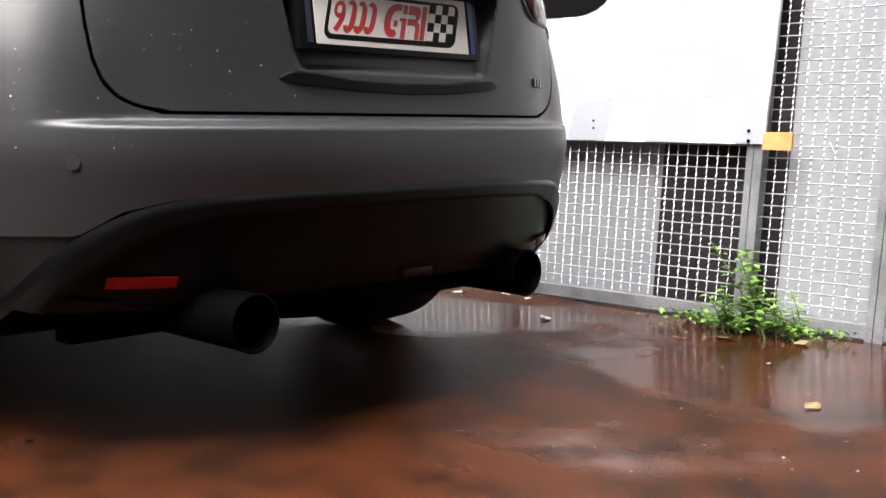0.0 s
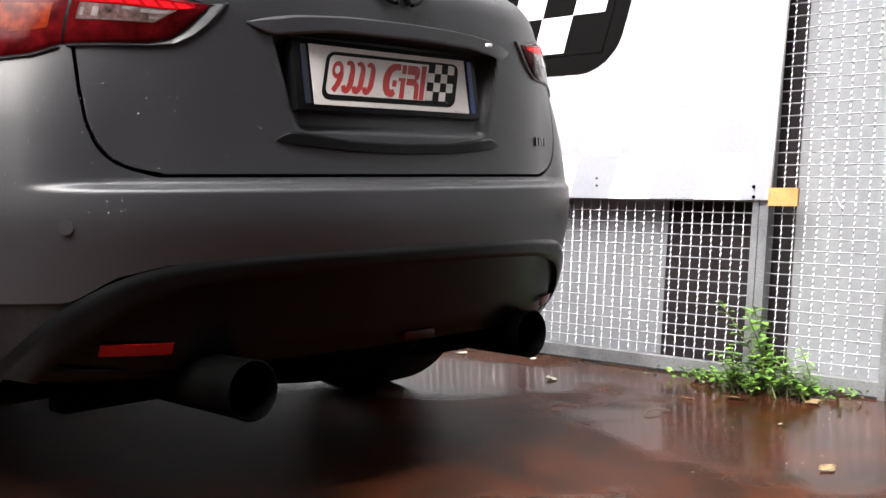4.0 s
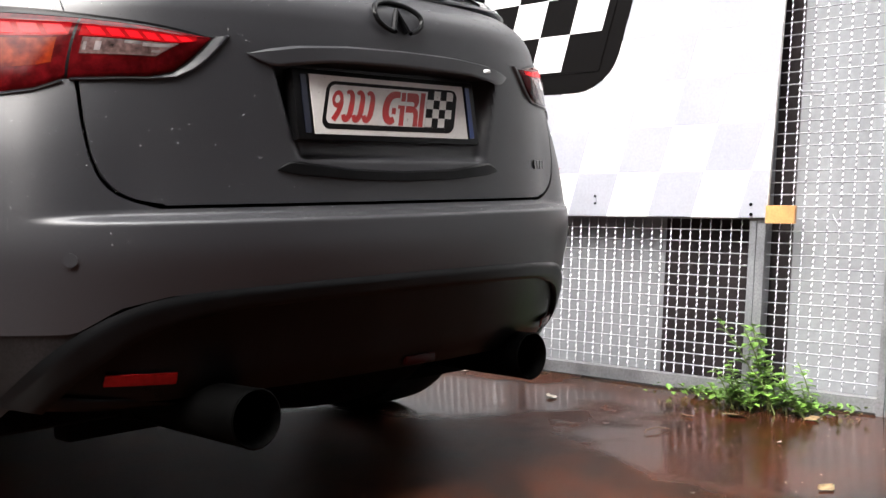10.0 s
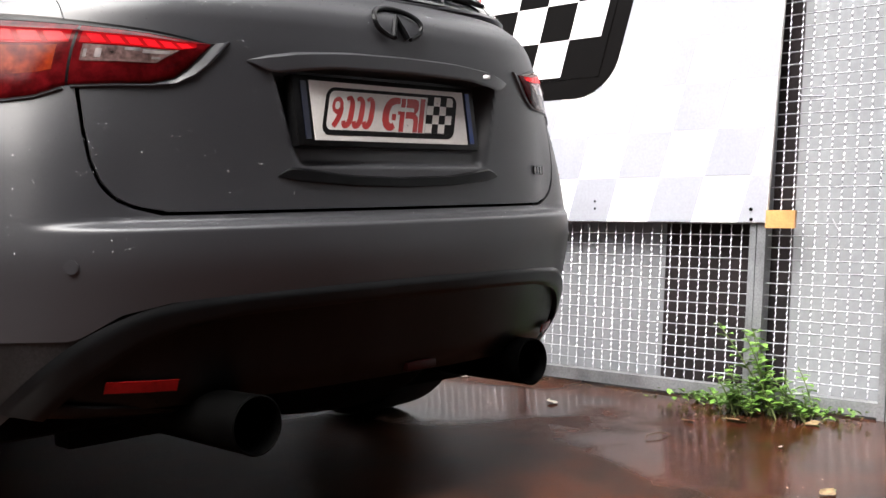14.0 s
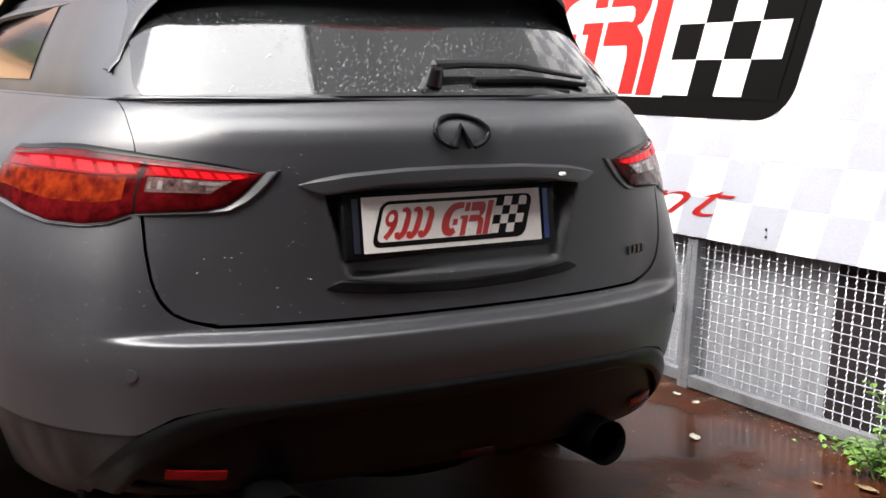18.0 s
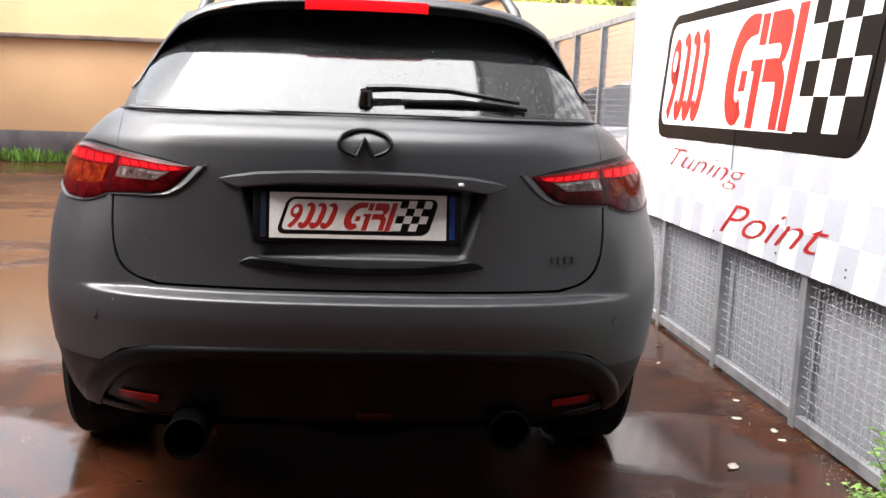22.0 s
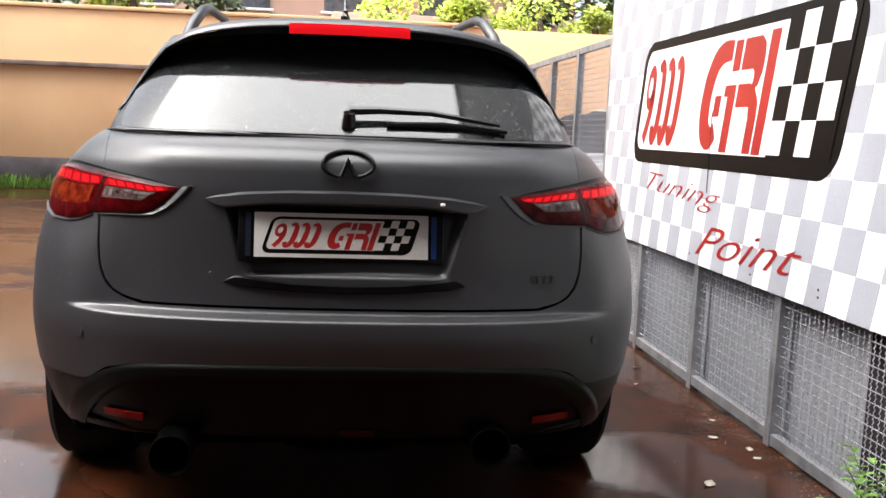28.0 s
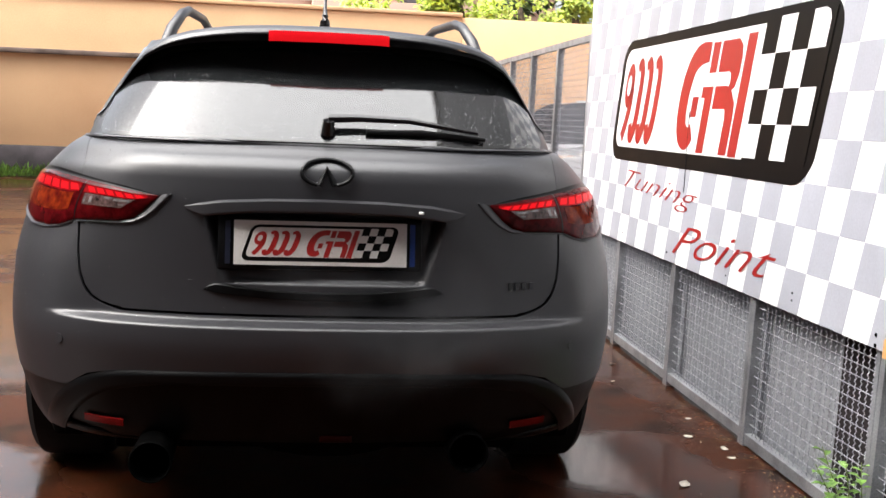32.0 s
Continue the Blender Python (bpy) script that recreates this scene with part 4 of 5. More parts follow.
for sg in (-1, 1):
    bm = bmesh.new()
    prof = [(0.34, 0.046), (0.22, 0.052), (-0.06, 0.056), (-0.072, 0.057), (-0.074, 0.054), (-0.065, 0.050), (0.24, 0.046)]
    seg = 32
    rings = [[bm.verts.new((sg * 0.43 - 0.02 + r * math.cos(2 * math.pi * k / seg), y + (0.05 if sg > 0 else 0.0), (0.292 if sg > 0 else 0.280) + r * math.sin(2 * math.pi * k / seg))) for k in range(seg)] for y, r in prof]
    for p, q in zip(rings, rings[1:]):
        for k in range(seg):
            bm.faces.new((p[k], p[(k + 1) % seg], q[(k + 1) % seg], q[k]))
    bm.faces.new(rings[-1])
    part("exhaust_tip", bm, M_STEEL, car, "wide exhaust tip, its shade put into a near-black colour", angle=50)
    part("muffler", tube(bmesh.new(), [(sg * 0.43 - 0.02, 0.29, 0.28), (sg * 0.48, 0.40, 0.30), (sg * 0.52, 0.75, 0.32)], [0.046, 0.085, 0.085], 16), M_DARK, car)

# ---- wheels ----
def tyre_mesh():
    bm = bmesh.new()
    prof = [(0.27, -0.10), (0.33, -0.125), (0.365, -0.125), (0.383, -0.105), (0.386, -0.05), (0.386, 0.05), (0.383, 0.105), (0.365, 0.125), (0.33, 0.125), (0.27, 0.10)]
    seg = 56
    rr = [[bm.verts.new((w, r * math.cos(2 * math.pi * k / seg), r * math.sin(2 * math.pi * k / seg))) for k in range(seg)] for r, w in prof]
    for p, q in zip(rr, rr[1:] + rr[:1]):
        for k in range(seg):
            bm.faces.new((p[k], p[(k + 1) % seg], q[(k + 1) % seg], q[k]))
    return bm


for x in (-0.80, 0.80):
    for y in (1.0, 3.87):
        wheel = new("wheel")
        wheel.parent = car
        wheel.location = (x, y, 0.386)
        part("tyre", tyre_mesh(), M_RUBBER, wheel, "wet black road tyre")
        bm = bmesh.new()
        tube(bm, [(-0.06, 0, 0), (0.06, 0, 0)], 0.06, 20)
        tube(bm, [(-0.09, 0, 0), (0.09, 0, 0)], 0.272, 36, cap=False)
        for k in range(10):
            t = k * math.pi / 5
            tube(bm, [(0.05 * math.copysign(1, x), 0.05 * math.cos(t), 0.05 * math.sin(t)), (0.07 * math.copysign(1, x), 0.27 * math.cos(t), 0.27 * math.sin(t))], [0.02, 0.014], 6)
        part("rim", bm, M_RIM, wheel)

# ---- wiper, aerial, roof rails, mirrors ----
bm = bmesh.new()
wp = [rear_glass(0.5 + dx / 1.2, dv) + Vector((0, -0.03, 0.01)) for dx, dv in ((0.0, 0.22), (0.08, 0.235), (0.22, 0.225), (0.40, 0.12))]
tube(bm, wp, [0.013, 0.011, 0.009, 0.006], 8)
wiper = part("wiper", bm, M_GLOSS, car, "black rear wiper arm")
bm = bmesh.new()
tube(bm, [rear_glass(0.5 + dx / 1.2, dv) + Vector((0, -0.014, 0.0)) for dx, dv in ((0.10, 0.13), (0.25, 0.14), (0.42, 0.09))], [0.007, 0.009, 0.006], 8)
part("blade", bm, M_RUBBER, wiper)
part("pivot", tube(bmesh.new(), [rear_glass(0.5, 0.10) + Vector((0, 0.0, 0)), rear_glass(0.5, 0.2) + Vector((0, -0.04, 0.01))], [0.022, 0.016], 12), M_GLOSS, wiper)
aerial = part("aerial", tube(bmesh.new(), [(0.0, 0.86, 1.47), (0.0, 0.85, 1.50), (0.0, 0.85, 1.525), (0.0, 0.852, 1.54), (0.0, 0.862, 1.555), (0, 1.0, 1.80)], [0.03, 0.02, 0.015, 0.011, 0.006, 0.004], 12), M_GLOSS, car)
for sg in (-1, 1):
    pts = [(sg * 0.515, 0.80, 1.42), (sg * 0.50, 0.83, 1.475), (sg * 0.475, 0.90, 1.528), (sg * 0.465, 1.02, 1.548), (sg * 0.46, 1.6, 1.565), (sg * 0.46, 2.1, 1.54), (sg * 0.48, 2.35, 1.44)]
    part("roof_rail", tube(bmesh.new(), pts, [0.022, 0.020, 0.017, 0.016, 0.016, 0.017, 0.019], 12), M_PAINT, car, "grey roof rail")


# ---- bonnet, windscreen, plain front and sills that close the car ----
def bonnet(u, v):
    y = 2.55 + 1.95 * v
    zt = 1.124 - 0.19 * max(0, (y - 2.7) / 1.8) ** 1.5
    w = outline(1 + (y - 0.7) / 3.75, 1.0).x * 0.86 - 0.02
    x = w * (2 * u - 1)
    return (x, y, zt + 0.05 * (1 - (2 * u - 1) ** 2) * (1 - 0.4 * v))


part("bonnet", sheet(bonnet, 24, 24, 0.01), M_PAINT, car)
part("fender_top", sheet(lambda u, v: Vector(bonnet(1.0, u)).lerp(outline(1 + (bonnet(1.0, u)[1] - 0.7) / 3.75, 1.0), v) * 1.0 + Vector((0, 0, 0)), 24, 2, 0.006), M_PAINT, car)
part("fender_top", sheet(lambda u, v: (lambda p: Vector((-p.x, p.y, p.z)))(Vector(bonnet(1.0, u)).lerp(outline(1 + (bonnet(1.0, u)[1] - 0.7) / 3.75, 1.0), 1 - v)), 24, 2, 0.006), M_PAINT, car)
part("windscreen", sheet(lambda u, v: ((0.66 - 0.12 * v) * (2 * u - 1), 3.05 - 0.80 * v - 0.18 * (2 * u - 1) ** 2, 1.14 + 0.33 * v), 20, 10, 0.005), M_GLASS, car, "dark windscreen")
part("front_bumper", sheet(lambda u, v: (0.80 * (1 - 2 * u), 4.62 + 0.16 * (1 - (2 * u - 1) ** 4) - 0.10 * abs(2 * v - 0.7) ** 2, 0.20 + 0.72 * v), 30, 14, 0.01), M_PAINT, car)
for sg in (-1, 1):
    part("sill", boxed(sg * 0.86 - 0.05, sg * 0.86 + 0.05, 1.45, 3.42, 0.12, 0.34, 0.02), M_BLACK, car)
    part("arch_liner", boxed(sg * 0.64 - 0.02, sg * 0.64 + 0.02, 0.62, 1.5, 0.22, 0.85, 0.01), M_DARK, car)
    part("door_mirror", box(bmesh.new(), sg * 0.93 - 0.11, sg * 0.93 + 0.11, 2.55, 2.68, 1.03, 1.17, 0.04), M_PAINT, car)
# unseen boxes, like the arch liners above, added to block light under the car
part("valance_light_block", boxed(-0.60, 0.60, 0.34, 0.40, 0.20, 0.36, 0.01), M_DARK, car)
part("undertray_light_block", boxed(-0.80, 0.80, 1.46, 4.4, 0.13, 0.238, 0.02), M_DARK, car)
part("subframe_light_block", boxed(-0.60, 0.60, 0.78, 1.40, 0.16, 0.238, 0.02), M_DARK, car)
# ---- plants ----
def leaf_quad(bm, p, d, up, ln, wd):
    """A folded pointed leaf from p along d."""
    d = d.normalized()
    s = d.cross(up)
    s = s.normalized() if s.length > 1e-4 else Vector((1, 0, 0))
    n = s.cross(d)
    a = [p, p + d * ln * 0.3 + s * wd * 0.42 + n * wd * 0.12, p + d * ln * 0.65 + s * wd * 0.4 + n * wd * 0.10, p + d * ln - n * wd * 0.2,
         p + d * ln * 0.65 - s * wd * 0.4 + n * wd * 0.10, p + d * ln * 0.3 - s * wd * 0.42 + n * wd * 0.12, p + d * ln * 0.5 - n * wd * 0.05]
    v = [bm.verts.new(q) for q in a]
    for i, j in ((0, 1), (1, 2), (2, 3), (3, 4), (4, 5), (5, 0)):
        bm.faces.new((v[6], v[i], v[j]))


def rnd(a, b):
    return random.uniform(a, b)


weed = thing("weed", "green nettle-like weed growing at the fence foot", "plant", m=pose(1.50, -0.10, 0))
weed_inv = weed.matrix_world.inverted()
random.seed(4)
stems = []
for k in range(26):
    tall = k < 4
    base = Vector((rnd(-0.05, 0.06), rnd(-0.14, 0.14), 0)) if not tall else Vector((0.07, rnd(0.0, 0.10), 0))
    h = rnd(0.22, 0.36) if tall else rnd(0.05, 0.16)
    lean = Vector((rnd(-0.5, 0.2), rnd(-0.4, 0.5), 1.0))
    if k == 0:
        lean, h = Vector((-0.15, 0.45, 1.0)), 0.29
    pts = [base + lean * h * s + Vector((0, 0.03 * s * s, -0.05 * s * s * h)) for s in (0, 0.33, 0.66, 1)]
    stems.append(pts)
    stem = part("stem", tube(bmesh.new(), pts, [0.0032, 0.0026, 0.002, 0.0012], 5), M_STEM, weed)
    bm = bmesh.new()
    n = 18 if tall else 14
    for i in range(n):
        s = 0.2 + 0.8 * i / n
        q = s * 3
        j = min(int(q), 2)
        p = pts[j].lerp(pts[j + 1], q - j)
        ang = i * 2.4 + k
        d = Vector((math.cos(ang), math.sin(ang), rnd(-0.1, 0.5)))
        sz = (rnd(0.024, 0.046) if tall else rnd(0.016, 0.032)) * (1.15 - 0.5 * s)
        leaf_quad(bm, p, d, Vector((0, 0, 1)), sz * 1.4, sz)
    part("leaves", bm, M_LEAF, weed)
# low creeping patch along the rail
bm = bmesh.new()
for k in range(420):
    y = random.gauss(0.0, 0.16) + 0.02
    p = weed_inv @ Vector((FC + FK * y - 0.02 - abs(random.gauss(0, 0.05)), y - 0.03, rnd(0.0, 0.03)))
    ang = rnd(0, 6.28)
    sz = rnd(0.008, 0.022)
    leaf_quad(bm, p, Vector((math.cos(ang), math.sin(ang), rnd(0.1, 0.9))), Vector((0, 0, 1)), sz * 1.5, sz)
part("ground_cover", bm, M_LEAF, weed)["kind"] = "stuff"

# weeds along the far wall
for k in range(16):
    random.seed(50 + k)
    wx = -9.5 + k * 0.48 + rnd(-0.1, 0.1)
    wd = thing("wall_weed", "tuft of green weeds at the foot of the far wall", "plant", "weeds along the far wall", m=pose(wx, WALL_Y - 0.22, 0))
    bm = bmesh.new()
    for i in range(80):
        p = Vector((random.gauss(0, 0.2), random.gauss(0, 0.07), 0))
        leaf_quad(bm, p, Vector((rnd(-0.6, 0.6), rnd(-0.6, 0.2), 1)), Vector((0, 1, 0.2)), rnd(0.08, 0.28), rnd(0.02, 0.05))
    part("leaves", bm, M_LEAF, wd)

# ---- litter on the asphalt ----
def curled_leaf(name, label, x, y, size, mat, seed):
    random.seed(seed)
    th = thing(name, label, "leaf" if "leaf" in name else "litter", "litter on the asphalt", m=pose(x, y, 0.002, 0, 0, rnd(0, 360)))
    bm = bmesh.new()
    n = 7
    rows = []
    for i in range(n + 1):
        u = i / n
        w = size * rnd(0.26, 0.42) * math.sin(math.pi * min(0.98, 0.04 + u * 0.94)) ** 0.8
        rows.append([bm.verts.new((size * (u - 0.5), w * t, size * (0.05 + 0.05 * t) * t * t + size * 0.12 * (u - 0.4) ** 2 + 0.002)) for t in (-1, -0.5, 0, 0.5, 1)])
    for a, b in zip(rows, rows[1:]):
        for i in range(4):
            bm.faces.new((a[i], b[i], b[i + 1], a[i + 1]))
    part("blade", bm, mat, th)
    if "leaf" in name:
        part("stalk", tube(bmesh.new(), [(size * 0.48, 0, 0.004), (size * 0.7, 0.004, 0.004)], 0.001, 5), M_STEM, th)
    return th


curled_leaf("fallen_leaf", "pale curled fallen leaf on wet asphalt", 1.285, 0.559, 0.055, M_PAPER, 1)
curled_leaf("fallen_leaf", "yellowish fallen leaf on wet asphalt", 0.745, -0.613, 0.05, M_DEADLEAF, 2)
curled_leaf("fallen_leaf", "small dry fallen leaf on wet asphalt", 1.283, 0.05, 0.035, M_DEADLEAF, 3)
curled_leaf("fallen_leaf", "flat pale fallen leaf beside the weed", 1.37, -0.06, 0.07, M_DEADLEAF, 4)
curled_leaf("fallen_leaf", "dry fallen leaf under the weed", 1.46, -0.26, 0.06, M_DEADLEAF, 5)
for i, (x, y, sz) in enumerate(((1.52, 1.15, 0.06), (1.60, 0.98, 0.07), (1.58, 0.86, 0.05), (1.62, 1.42, 0.04), (1.50, 2.1, 0.05), (1.62, 2.5, 0.05), (0.93, 1.1, 0.045), (-0.9, -0.55, 0.03), (-1.35, -0.62, 0.035), (1.12, -0.32, 0.03))):
    curled_leaf("paper_scrap", "small pale scrap of paper or leaf on asphalt", x, y, 0.62 * sz, M_PAPER, 20 + i)
twig = thing("twig", "thin dark bent twig on wet asphalt", "twig", m=pose(1.04, 0.01, 0.004))
part("stick", tube(bmesh.new(), [(-0.045, 0.012, 0), (-0.03, 0.016, 0.006), (0.01, 0.004, 0.008), (0.035, -0.004, 0.003), (0.04, -0.018, 0.0)], 0.002, 6), M_BARK, twig)
# dirt and crumbs along the fence foot
random.seed(77)
bm = bmesh.new()
for k in range(600):
    a = rnd(-0.9, 4.2)
    o = abs(random.gauss(0, 0.07)) + 0.01
    p = fence_at(a, 0.002, o)
    leaf_quad(bm, p, Vector((rnd(-1, 1), rnd(-1, 1), rnd(0, 0.25))), Vector((0, 0, 1)), rnd(0.004, 0.014), rnd(0.003, 0.008))
tagged(part("fence_foot_debris", bm, M_DEADLEAF), "crumbs of dry leaves along the fence foot", "debris", kind="stuff")
bm = bmesh.new()
for k in range(420):
    x, y = rnd(-1.6, 1.6), rnd(-1.3, 1.2)
    if abs(x) < 0.95 and y > -0.35:
        continue
    leaf_quad(bm, Vector((x, y, 0.002)), Vector((rnd(-1, 1), rnd(-1, 1), rnd(0, 0.2))), Vector((0, 0, 1)), rnd(0.003, 0.010), rnd(0.002, 0.006))
tagged(part("grit", bm, M_PAPER), "scattered pale grit on the wet asphalt", "grit", kind="stuff")

# ---- raindrops on the bodywork and glass ----
def bead(bm, p, n, r):
    n = n.normalized()
    a = n.cross(Vector((0.3, 0.1, 1)))
    a.normalize()
    b = n.cross(a)
    top = bm.verts.new(p + n * r * 0.55)
    m = [bm.verts.new(p + (a * math.cos(t * 1.0472) + b * math.sin(t * 1.0472)) * r * 0.75 + n * r * 0.38) for t in range(6)]
    o = [bm.verts.new(p + (a * math.cos(t * 1.0472) + b * math.sin(t * 1.0472)) * r - n * 0.0005) for t in range(6)]
    for t in range(6):
        bm.faces.new((top, m[t], m[(t + 1) % 6]))
        bm.faces.new((m[t], o[t], o[(t + 1) % 6], m[(t + 1) % 6]))


M_WATER = bpy.data.materials.new("water_drop")
M_WATER.use_nodes = True
wb = M_WATER.node_tree.nodes["Principled BSDF"]
# white base with partial transmission puts the bright sky glint into the drops
wb.inputs["Base Color"].default_value = (0.9, 0.93, 0.95, 1)
wb.inputs["Roughness"].default_value = 0.03
wb.inputs["IOR"].default_value = 1.33
wb.inputs["Transmission Weight"].default_value = 0.75
random.seed(9)
bm = bmesh.new()


def drops(count, smin, smax, zf, rmin=0.0008, rmax=0.002):
    for k in range(count):
        s, z = rnd(smin, smax), zf()
        p = outline(s, z)
        n = (outline(s, z, 0.01) - p) + Vector((0, 0, 0.004))
        bead(bm, p, n, rnd(rmin, rmax) * rnd(0.6, 1.3))


drops(900, -0.42, 0.5, lambda: rnd(0.642, 0.664), 0.0006, 0.0012)
drops(420, -0.92, -0.40, lambda: rnd(0.60, 1.10), 0.0007, 0.0016)
drops(420, -0.6, 0.6, lambda: rnd(1.05, 1.12))
drops(700, -0.95, 0.9, lambda: rnd(0.68, 1.08), 0.0007, 0.0017)
part("raindrops", bm, M_WATER, car, "small raindrops on the paint")["kind"] = "stuff"
bm = bmesh.new()
for k in range(1500):
    u, v = rnd(0.02, 0.98) ** 1.2, 0.03 + 0.66 * rnd(0.0, 1.0) ** 1.5
    p = rear_glass(u, v)
    bead(bm, p + Vector((0, -0.001, 0.001)), Vector((0, -0.7, 0.7)), rnd(0.0007, 0.0018))
part("raindrops", bm, M_WATER, car, "raindrops on the rear window")["kind"] = "stuff"

# ---- beyond the wall and the fence ----
def bush(x, y, z, rx, rz, mat, name, label, n=500, seed=1, leaf=0.16):
    random.seed(seed)
    b = thing(name, label, "bush" if name == "bush" else "tree", "greenery over the wall", m=pose(x, y, z))
    part("trunk", tube(bmesh.new(), [(0, 0, -z), (0.05, 0, -0.2 * rz), (0.0, 0.1, 0.4 * rz)], [0.09, 0.07, 0.03], 7), M_BARK, b)
    bm = bmesh.new()
    lobes = [(rnd(-0.7, 0.7) * rx, rnd(-0.4, 0.4), rnd(-0.4, 0.7) * rz, rnd(0.35, 0.6)) for _ in range(9)]
    for k in range(n):
        lx, ly, lz, lr = random.choice(lobes)
        d = Vector((random.gauss(0, 1), random.gauss(0, 1), random.gauss(0, 1))).normalized()
        p = Vector((lx + d.x * lr * rx * 0.6, ly + d.y * lr * rx * 0.5, lz + d.z * lr * rz * 0.8))
        e = Vector((rnd(-1, 1), rnd(-1, 0.4), rnd(-0.6, 0.6)))
        leaf_quad(bm, p, e, Vector((0, -0.5, 1)), rnd(0.7, 1.3) * leaf, rnd(0.5, 0.9) * leaf)
    part("crown", bm, mat, b, "crown of many small leaves")
    return b


for i, (x, w) in enumerate(((-9.0, 1.4), (-7.2, 1.3), (-5.6, 1.3), (-4.2, 1.2), (-2.9, 1.0), (-1.8, 0.9))):
    bush(x, WALL_Y + 1.3, 3.25, w, 0.55, M_LEAFDK if i % 2 else M_LEAFY, "bush", "green shrub showing over the far wall", 700, 10 + i, 0.13)
for i, (x, w, h) in enumerate(((1.55, 0.75, 0.5), (3.2, 0.8, 0.55), (4.3, 0.9, 0.6), (5.3, 0.6, 0.35), (2.9, 0.5, 0.4))):
    bush(x, WALL_Y + 1.0, 3.15, w, h, M_LEAFY, "bush", "bright yellow-green shrub over the far wall", 900, 30 + i, 0.10)
bush(6.3, WALL_Y + 5.5, 5.2, 2.0, 2.2, M_LEAFDK, "tree", "dark green tree behind the far wall", 1600, 41, 0.25)
part("wall_extension", boxed(3.105, 30, WALL_Y, WALL_Y + 0.35, 0, 2.93, 0.01), M_WALL, wall)

house_far = thing("apartment_house", "pinkish rendered apartment house with windows and balconies behind the wall", "building", m=pose(0, 30, 0))
part("facade", boxed(-6, 8, 0, 8, 0, 14, 0.02), M_FACADE, house_far)
part("roof", boxed(-6.3, 8.3, -0.3, 8.3, 14.003, 14.4, 0.02), M_LEDGE, house_far)
for fx in range(5):
    for fz in range(4):
        x, z = -4.6 + 2.7 * fx, 1.2 + 3.2 * fz
        win = part("window", boxed(x, x + 1.2, -0.06, -0.004, z, z + 1.7, 0.01), M_WIN, house_far)
        part("sill", boxed(x - 0.1, x + 1.3, -0.16, -0.062, z - 0.08, z - 0.01, 0.01), M_WHITE, win)
for fz in range(3):
    part("balcony", boxed(1.0, 6.5, -1.2, -0.065, 3.4 + 3.2 * fz, 4.3 + 3.2 * fz, 0.03), M_FACADE, house_far)

# tall plain building beyond the fence, beside the sign
# out of view: added to darken the right of the rear window's reflection
side_house = thing("side_building", "tall plain grey building, unseen, added to darken one side of the window reflection", "building", m=pose(4.6, -3.5, 0, 0, 0, -3))
part("facade", boxed(-1.6, 8, -11, 6.2, 0, 11.5, 0.02), material("grey_render", (0.22, 0.22, 0.23), rough=0.9, var=0.1, scale=0.5), side_house)
part("roof", boxed(-1.75, 8.2, -11.2, 6.4, 11.503, 11.7, 0.02), M_LEDGE, side_house)


# parked cars beyond the mesh
def parked_car(x, y, rz, mat, label):
    c = thing("parked_car", label, "car", "cars parked beyond the fence", m=pose(x, y, 0, 0, 0, rz))
    bm = bmesh.new()
    secs = [(-2.1, 0.45, 0.75, 0.80), (-1.9, 0.3, 0.92, 0.86), (-0.9, 0.25, 0.98, 0.88), (1.2, 0.25, 0.98, 0.88), (2.0, 0.3, 0.85, 0.85), (2.2, 0.42, 0.7, 0.78)]
    rings = []
    for yy, z0, z1, w in secs:
        rings.append([bm.verts.new(q) for q in ((-w * 0.9, yy, z0), (-w, yy, (z0 + z1) / 2), (-w * 0.95, yy, z1), (0, yy, z1 + 0.05), (w * 0.95, yy, z1), (w, yy, (z0 + z1) / 2), (w * 0.9, yy, z0))])
    for a, b in zip(rings, rings[1:]):
        for i in range(7):
            bm.faces.new((a[i], a[(i + 1) % 7], b[(i + 1) % 7], b[i]))
    bm.faces.new(rings[0])
    bm.faces.new(rings[-1])
    part("body", bm, mat, c)
    bm = bmesh.new()
    for i, (yy, w, z) in enumerate(((-1.75, 0.78, 0.99), (-1.1, 0.64, 1.42), (0.5, 0.64, 1.45), (1.25, 0.78, 0.99))):
        rings[i] = [bm.verts.new(q) for q in ((-0.80, yy, 0.97), (-w, yy, z), (w, yy, z), (0.80, yy, 0.97))]
    for a, b in zip(rings[:3], rings[1:4]):
        for i in range(3):
            bm.faces.new((a[i], a[i + 1], b[i + 1], b[i]))
    part("cabin", bm, M_GLASS, c, "dark glazed cabin")
    part("roof", boxed(-0.62, 0.62, -1.05, 0.45, 1.44, 1.475, 0.012), mat, c)
    for sx in (-0.8, 0.8):
        for sy in (-1.35, 1.4):
            part("wheel", tube(bmesh.new(), [(sx - 0.1, sy, 0.31), (sx + 0.1, sy, 0.31)], 0.31, 20), M_RUBBER, c)
    return c


parked_car(3.9, 10.2, 75, M_CARWHITE, "white car parked beyond the mesh fence")
parked_car(4.2, 7.4, 80, M_CARWHITE, "white car parked beside another beyond the fence")
parked_car(4.3, 13.2, 78, M_RIM, "dark grey car parked beyond the mesh fence")
shed = thing("far_shed", "pale orange outbuilding with a grey canopy behind the parking", "building", m=pose(9.5, 13, 0, 0, 0, -20))
part("wall", boxed(-1.5, 6, -9, 9, 0, 3.6, 0.02), M_FACADE, shed)
part("canopy", boxed(-2.6, -1.505, -9, 9, 2.0, 2.12, 0.01), M_GALV, shed)
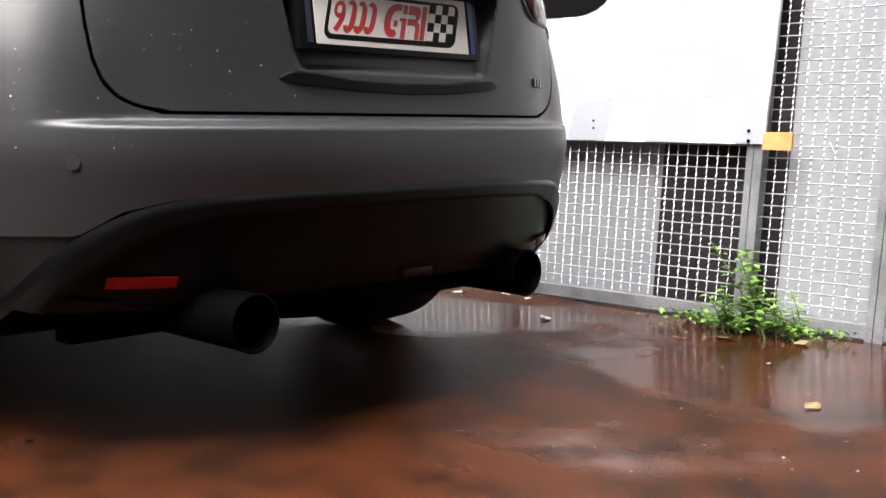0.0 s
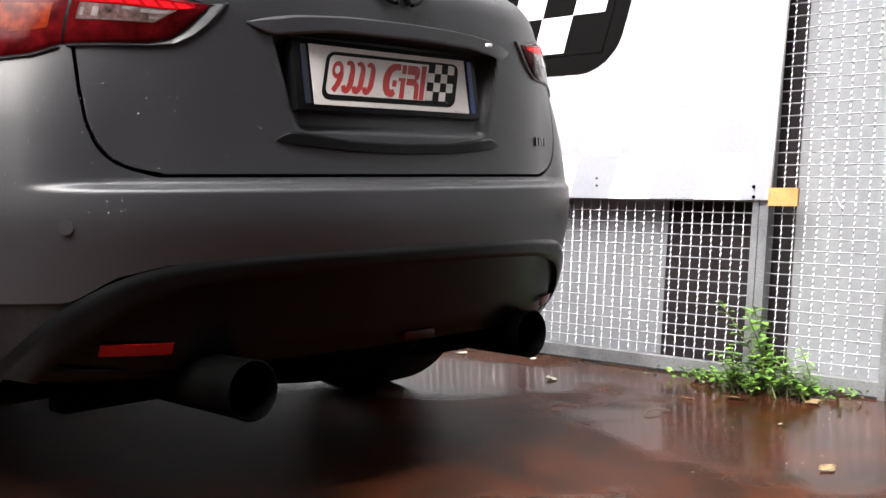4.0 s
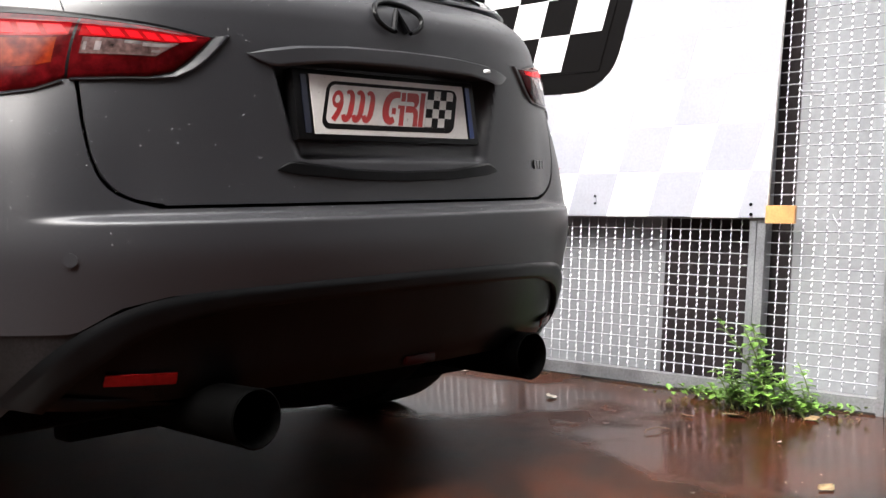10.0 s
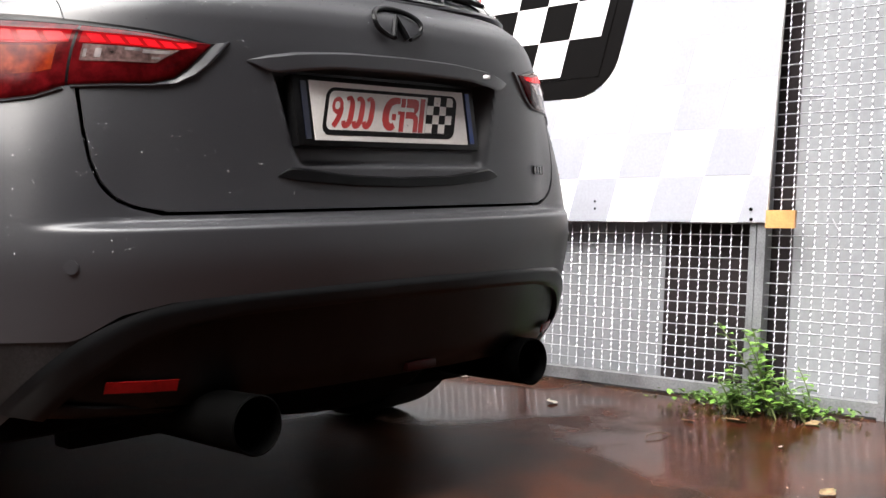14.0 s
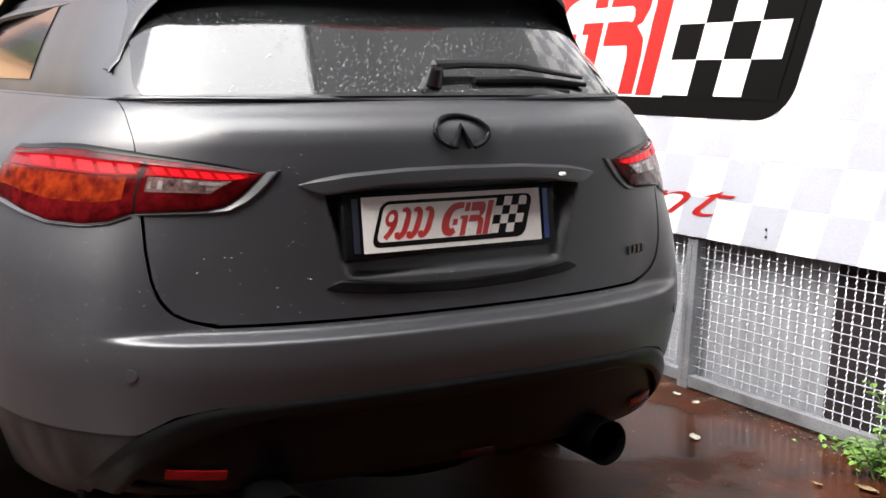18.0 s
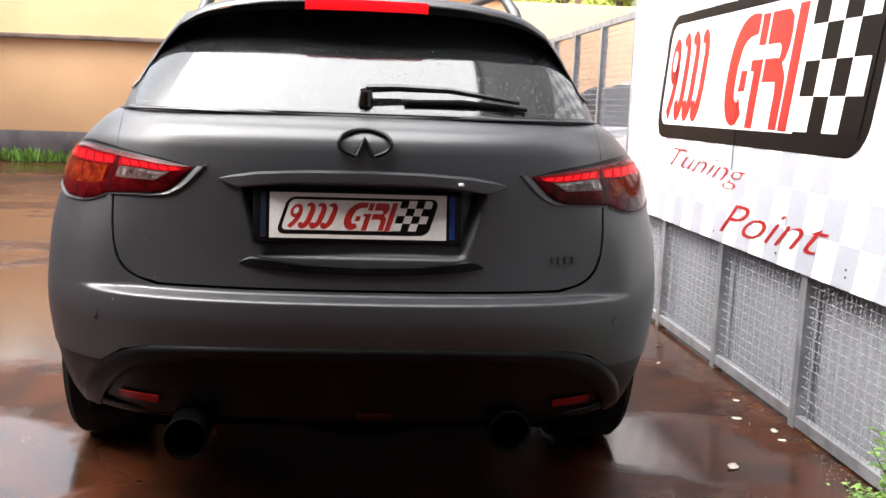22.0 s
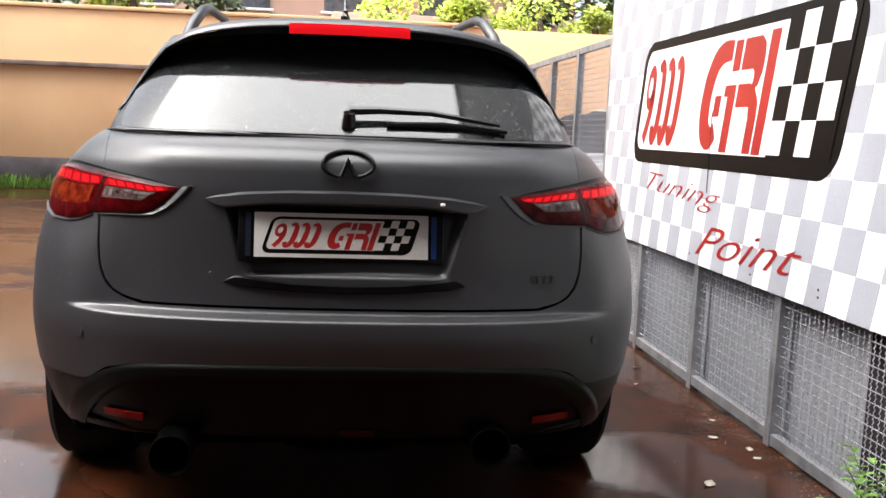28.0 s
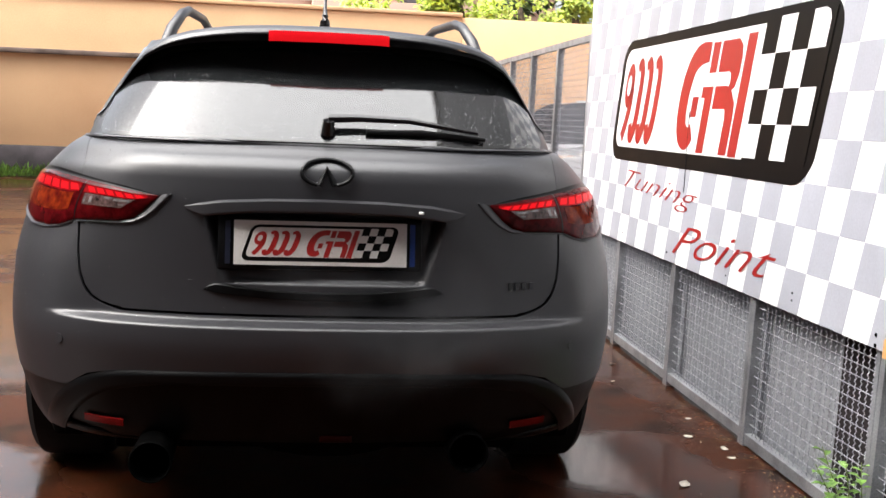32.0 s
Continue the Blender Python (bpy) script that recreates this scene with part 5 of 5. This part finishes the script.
# ---- exhaust steam: thin curled veils, and water dripping from the pipe ----
def steam_material(name, peak):
    m = bpy.data.materials.new(name)
    m.use_nodes = True
    n, l = m.node_tree.nodes, m.node_tree.links
    n.remove(n["Principled BSDF"])
    out = n["Material Output"]
    tc = n.new("ShaderNodeTexCoord")
    ln = n.new("ShaderNodeVectorMath")
    ln.operation = "LENGTH"
    l.new(tc.outputs["Object"], ln.inputs[0])
    fall = n.new("ShaderNodeMapRange")
    fall.interpolation_type = "SMOOTHERSTEP"
    for i, v in enumerate((1.0, 0.0, 0.0, peak)):
        fall.inputs[i + 1].default_value = v
    sc = n.new("ShaderNodeMath")
    sc.operation = "MULTIPLY"
    sc.inputs[1].default_value = 1 / 0.26
    l.new(ln.outputs["Value"], sc.inputs[0])
    l.new(sc.outputs[0], fall.inputs[0])
    tx = n.new("ShaderNodeTexNoise")
    tx.inputs["Scale"].default_value = 5
    tx.inputs["Detail"].default_value = 5
    tx.inputs["Distortion"].default_value = 0.8
    l.new(tc.outputs["Object"], tx.inputs["Vector"])
    mr = n.new("ShaderNodeMapRange")
    mr.inputs[1].default_value = 0.36
    mr.inputs[2].default_value = 0.72
    l.new(tx.outputs[0], mr.inputs[0])
    mu = n.new("ShaderNodeMath")
    mu.operation = "MULTIPLY"
    l.new(fall.outputs[0], mu.inputs[0])
    l.new(mr.outputs[0], mu.inputs[1])
    tr, df = n.new("ShaderNodeBsdfTransparent"), n.new("ShaderNodeBsdfTranslucent")
    d2 = n.new("ShaderNodeBsdfDiffuse")
    df.inputs[0].default_value = d2.inputs[0].default_value = (0.62, 0.63, 0.65, 1)
    both, mx = n.new("ShaderNodeMixShader"), n.new("ShaderNodeMixShader")
    l.new(df.outputs[0], both.inputs[1])
    l.new(d2.outputs[0], both.inputs[2])
    l.new(mu.outputs[0], mx.inputs[0])
    l.new(tr.outputs[0], mx.inputs[1])
    l.new(both.outputs[0], mx.inputs[2])
    l.new(mx.outputs[0], out.inputs["Surface"])
    return m


def veil(seed, r=0.26, n=16):
    """A curled round veil, hollow towards its middle."""
    random.seed(seed)
    a, b, c, d = (rnd(2, 7) for _ in range(4))
    bm = bmesh.new()
    rows = []
    for i in range(n + 1):
        row = []
        for j in range(n + 1):
            x, z = r * (2 * i / n - 1), r * (2 * j / n - 1)
            y = 0.012 * math.sin(a * x * 3 + b) + 0.012 * math.sin(c * z * 3 + d) + 0.3 * (x * x + z * z)
            row.append(bm.verts.new((x, y, z)))
        rows.append(row)
    for i in range(n):
        for j in range(n):
            bm.faces.new((rows[i][j], rows[i + 1][j], rows[i + 1][j + 1], rows[i][j + 1]))
    return bm


def steam_puff(seed, peak, spread):
    mat = steam_material("steam", peak)
    p = thing("steam_puff", "thin grey puff of exhaust steam drifting behind the car", "steam", "puffs of exhaust steam")
    random.seed(seed)
    for k in range(7):
        v = part("veil", veil(seed * 10 + k), mat, p)
        v.matrix_basis = pose(rnd(-1, 1) * spread, rnd(-0.06, 0.06), rnd(-0.5, 0.5) * spread, rnd(-12, 12), rnd(-40, 40), rnd(-15, 15)) @ Matrix.Diagonal((rnd(0.8, 1.2), 0.6, rnd(0.45, 0.7), 1))
        v.visible_shadow = False
    return p


puff_a, puff_b, puff_c, puff_d, puff_e = steam_puff(1, 0.10, 0.20), steam_puff(2, 0.02, 0.12), steam_puff(3, 0.05, 0.10), steam_puff(4, 0.05, 0.09), steam_puff(5, 0.05, 0.22)
REST = (0.0, 1.7, 0.80)
PUFFS = [
    (puff_a, [(0, REST), (5.5, REST), (5.8, (-0.1, 0.55, 0.36)), (6.0, (-0.16, 0.10, 0.34)), (6.15, (-0.22, -0.14, 0.38)), (6.4, (-0.10, -0.32, 0.46)), (6.7, (-0.02, -0.33, 0.50)), (7.0, (0.04, -0.33, 0.54)), (7.3, (0.08, -0.33, 0.58)),
              (7.6, (0.10, -0.32, 0.68)), (8.0, (0.08, -0.28, 0.84)), (8.5, (0.05, 0.1, 0.95)), (9.0, REST), (32, REST)]),
    (puff_b, [(0, REST), (23.3, REST), (23.6, (-0.40, 0.25, 0.30)), (23.9, (-0.22, -0.18, 0.36)), (24.2, (-0.12, -0.2, 0.48)), (24.6, (-0.02, -0.2, 0.64)), (25.0, (0.05, -0.15, 0.95)), (25.5, (0.1, 0.2, 0.95)), (26.2, REST), (32, REST)]),
    (puff_c, [(0, REST), (24.7, REST), (25.0, (0.50, 0.25, 0.30)), (25.2, (0.52, -0.15, 0.38)), (25.5, (0.50, -0.2, 0.55)), (26.2, (0.5, -0.1, 1.0)), (26.7, (0.4, 0.3, 0.95)), (27.2, REST), (32, REST)]),
    (puff_d, [(0, REST), (26.7, REST), (27.1, (0.52, 0.2, 0.30)), (27.4, (0.60, -0.18, 0.48)), (27.7, (0.62, -0.2, 0.72)), (28.0, (0.5, 0.1, 0.95)), (28.6, REST), (32, REST)]),
    (puff_e, [(0, REST), (30.6, REST), (30.9, (0.42, 0.25, 0.32)), (31.2, (0.42, -0.18, 0.46)), (31.5, (0.36, -0.22, 0.56)), (32, (0.14, -0.22, 0.66))]),
]
water_drops = []
for k in range(5):
    d = thing("water_drop", "drop of condensed water falling from the exhaust tip", "water drop", "drops from the exhaust")
    bm = bmesh.new()
    bmesh.ops.create_uvsphere(bm, u_segments=8, v_segments=6, radius=0.0018)
    bmesh.ops.scale(bm, vec=(0.8, 0.8, 7.0), verts=bm.verts)
    part("bead", bm, M_WATER, d)
    water_drops.append(d)


# ---- what moves ----
def motions():
    for puff, rows in PUFFS:
        walk(puff, [(t, pose(*p, 0, 0, 2 * i)) for i, (t, p) in enumerate(rows)])
    for k, d in enumerate(water_drops):
        t0 = 2.35 + 0.22 * k
        x = -0.432 + 0.004 * k
        walk(d, [(0, pose(x, 0.2, 0.245)), (t0 - 0.2, pose(x, 0.2, 0.245)), (t0, pose(x, -0.05, 0.235)), (t0 + 0.06, pose(x, -0.075, 0.222)), (t0 + 0.16, pose(x, -0.085, 0.15)), (t0 + 0.27, pose(x - 0.004, -0.09, 0.002)), (32, pose(x - 0.004, -0.09, 0.002))])


motions()
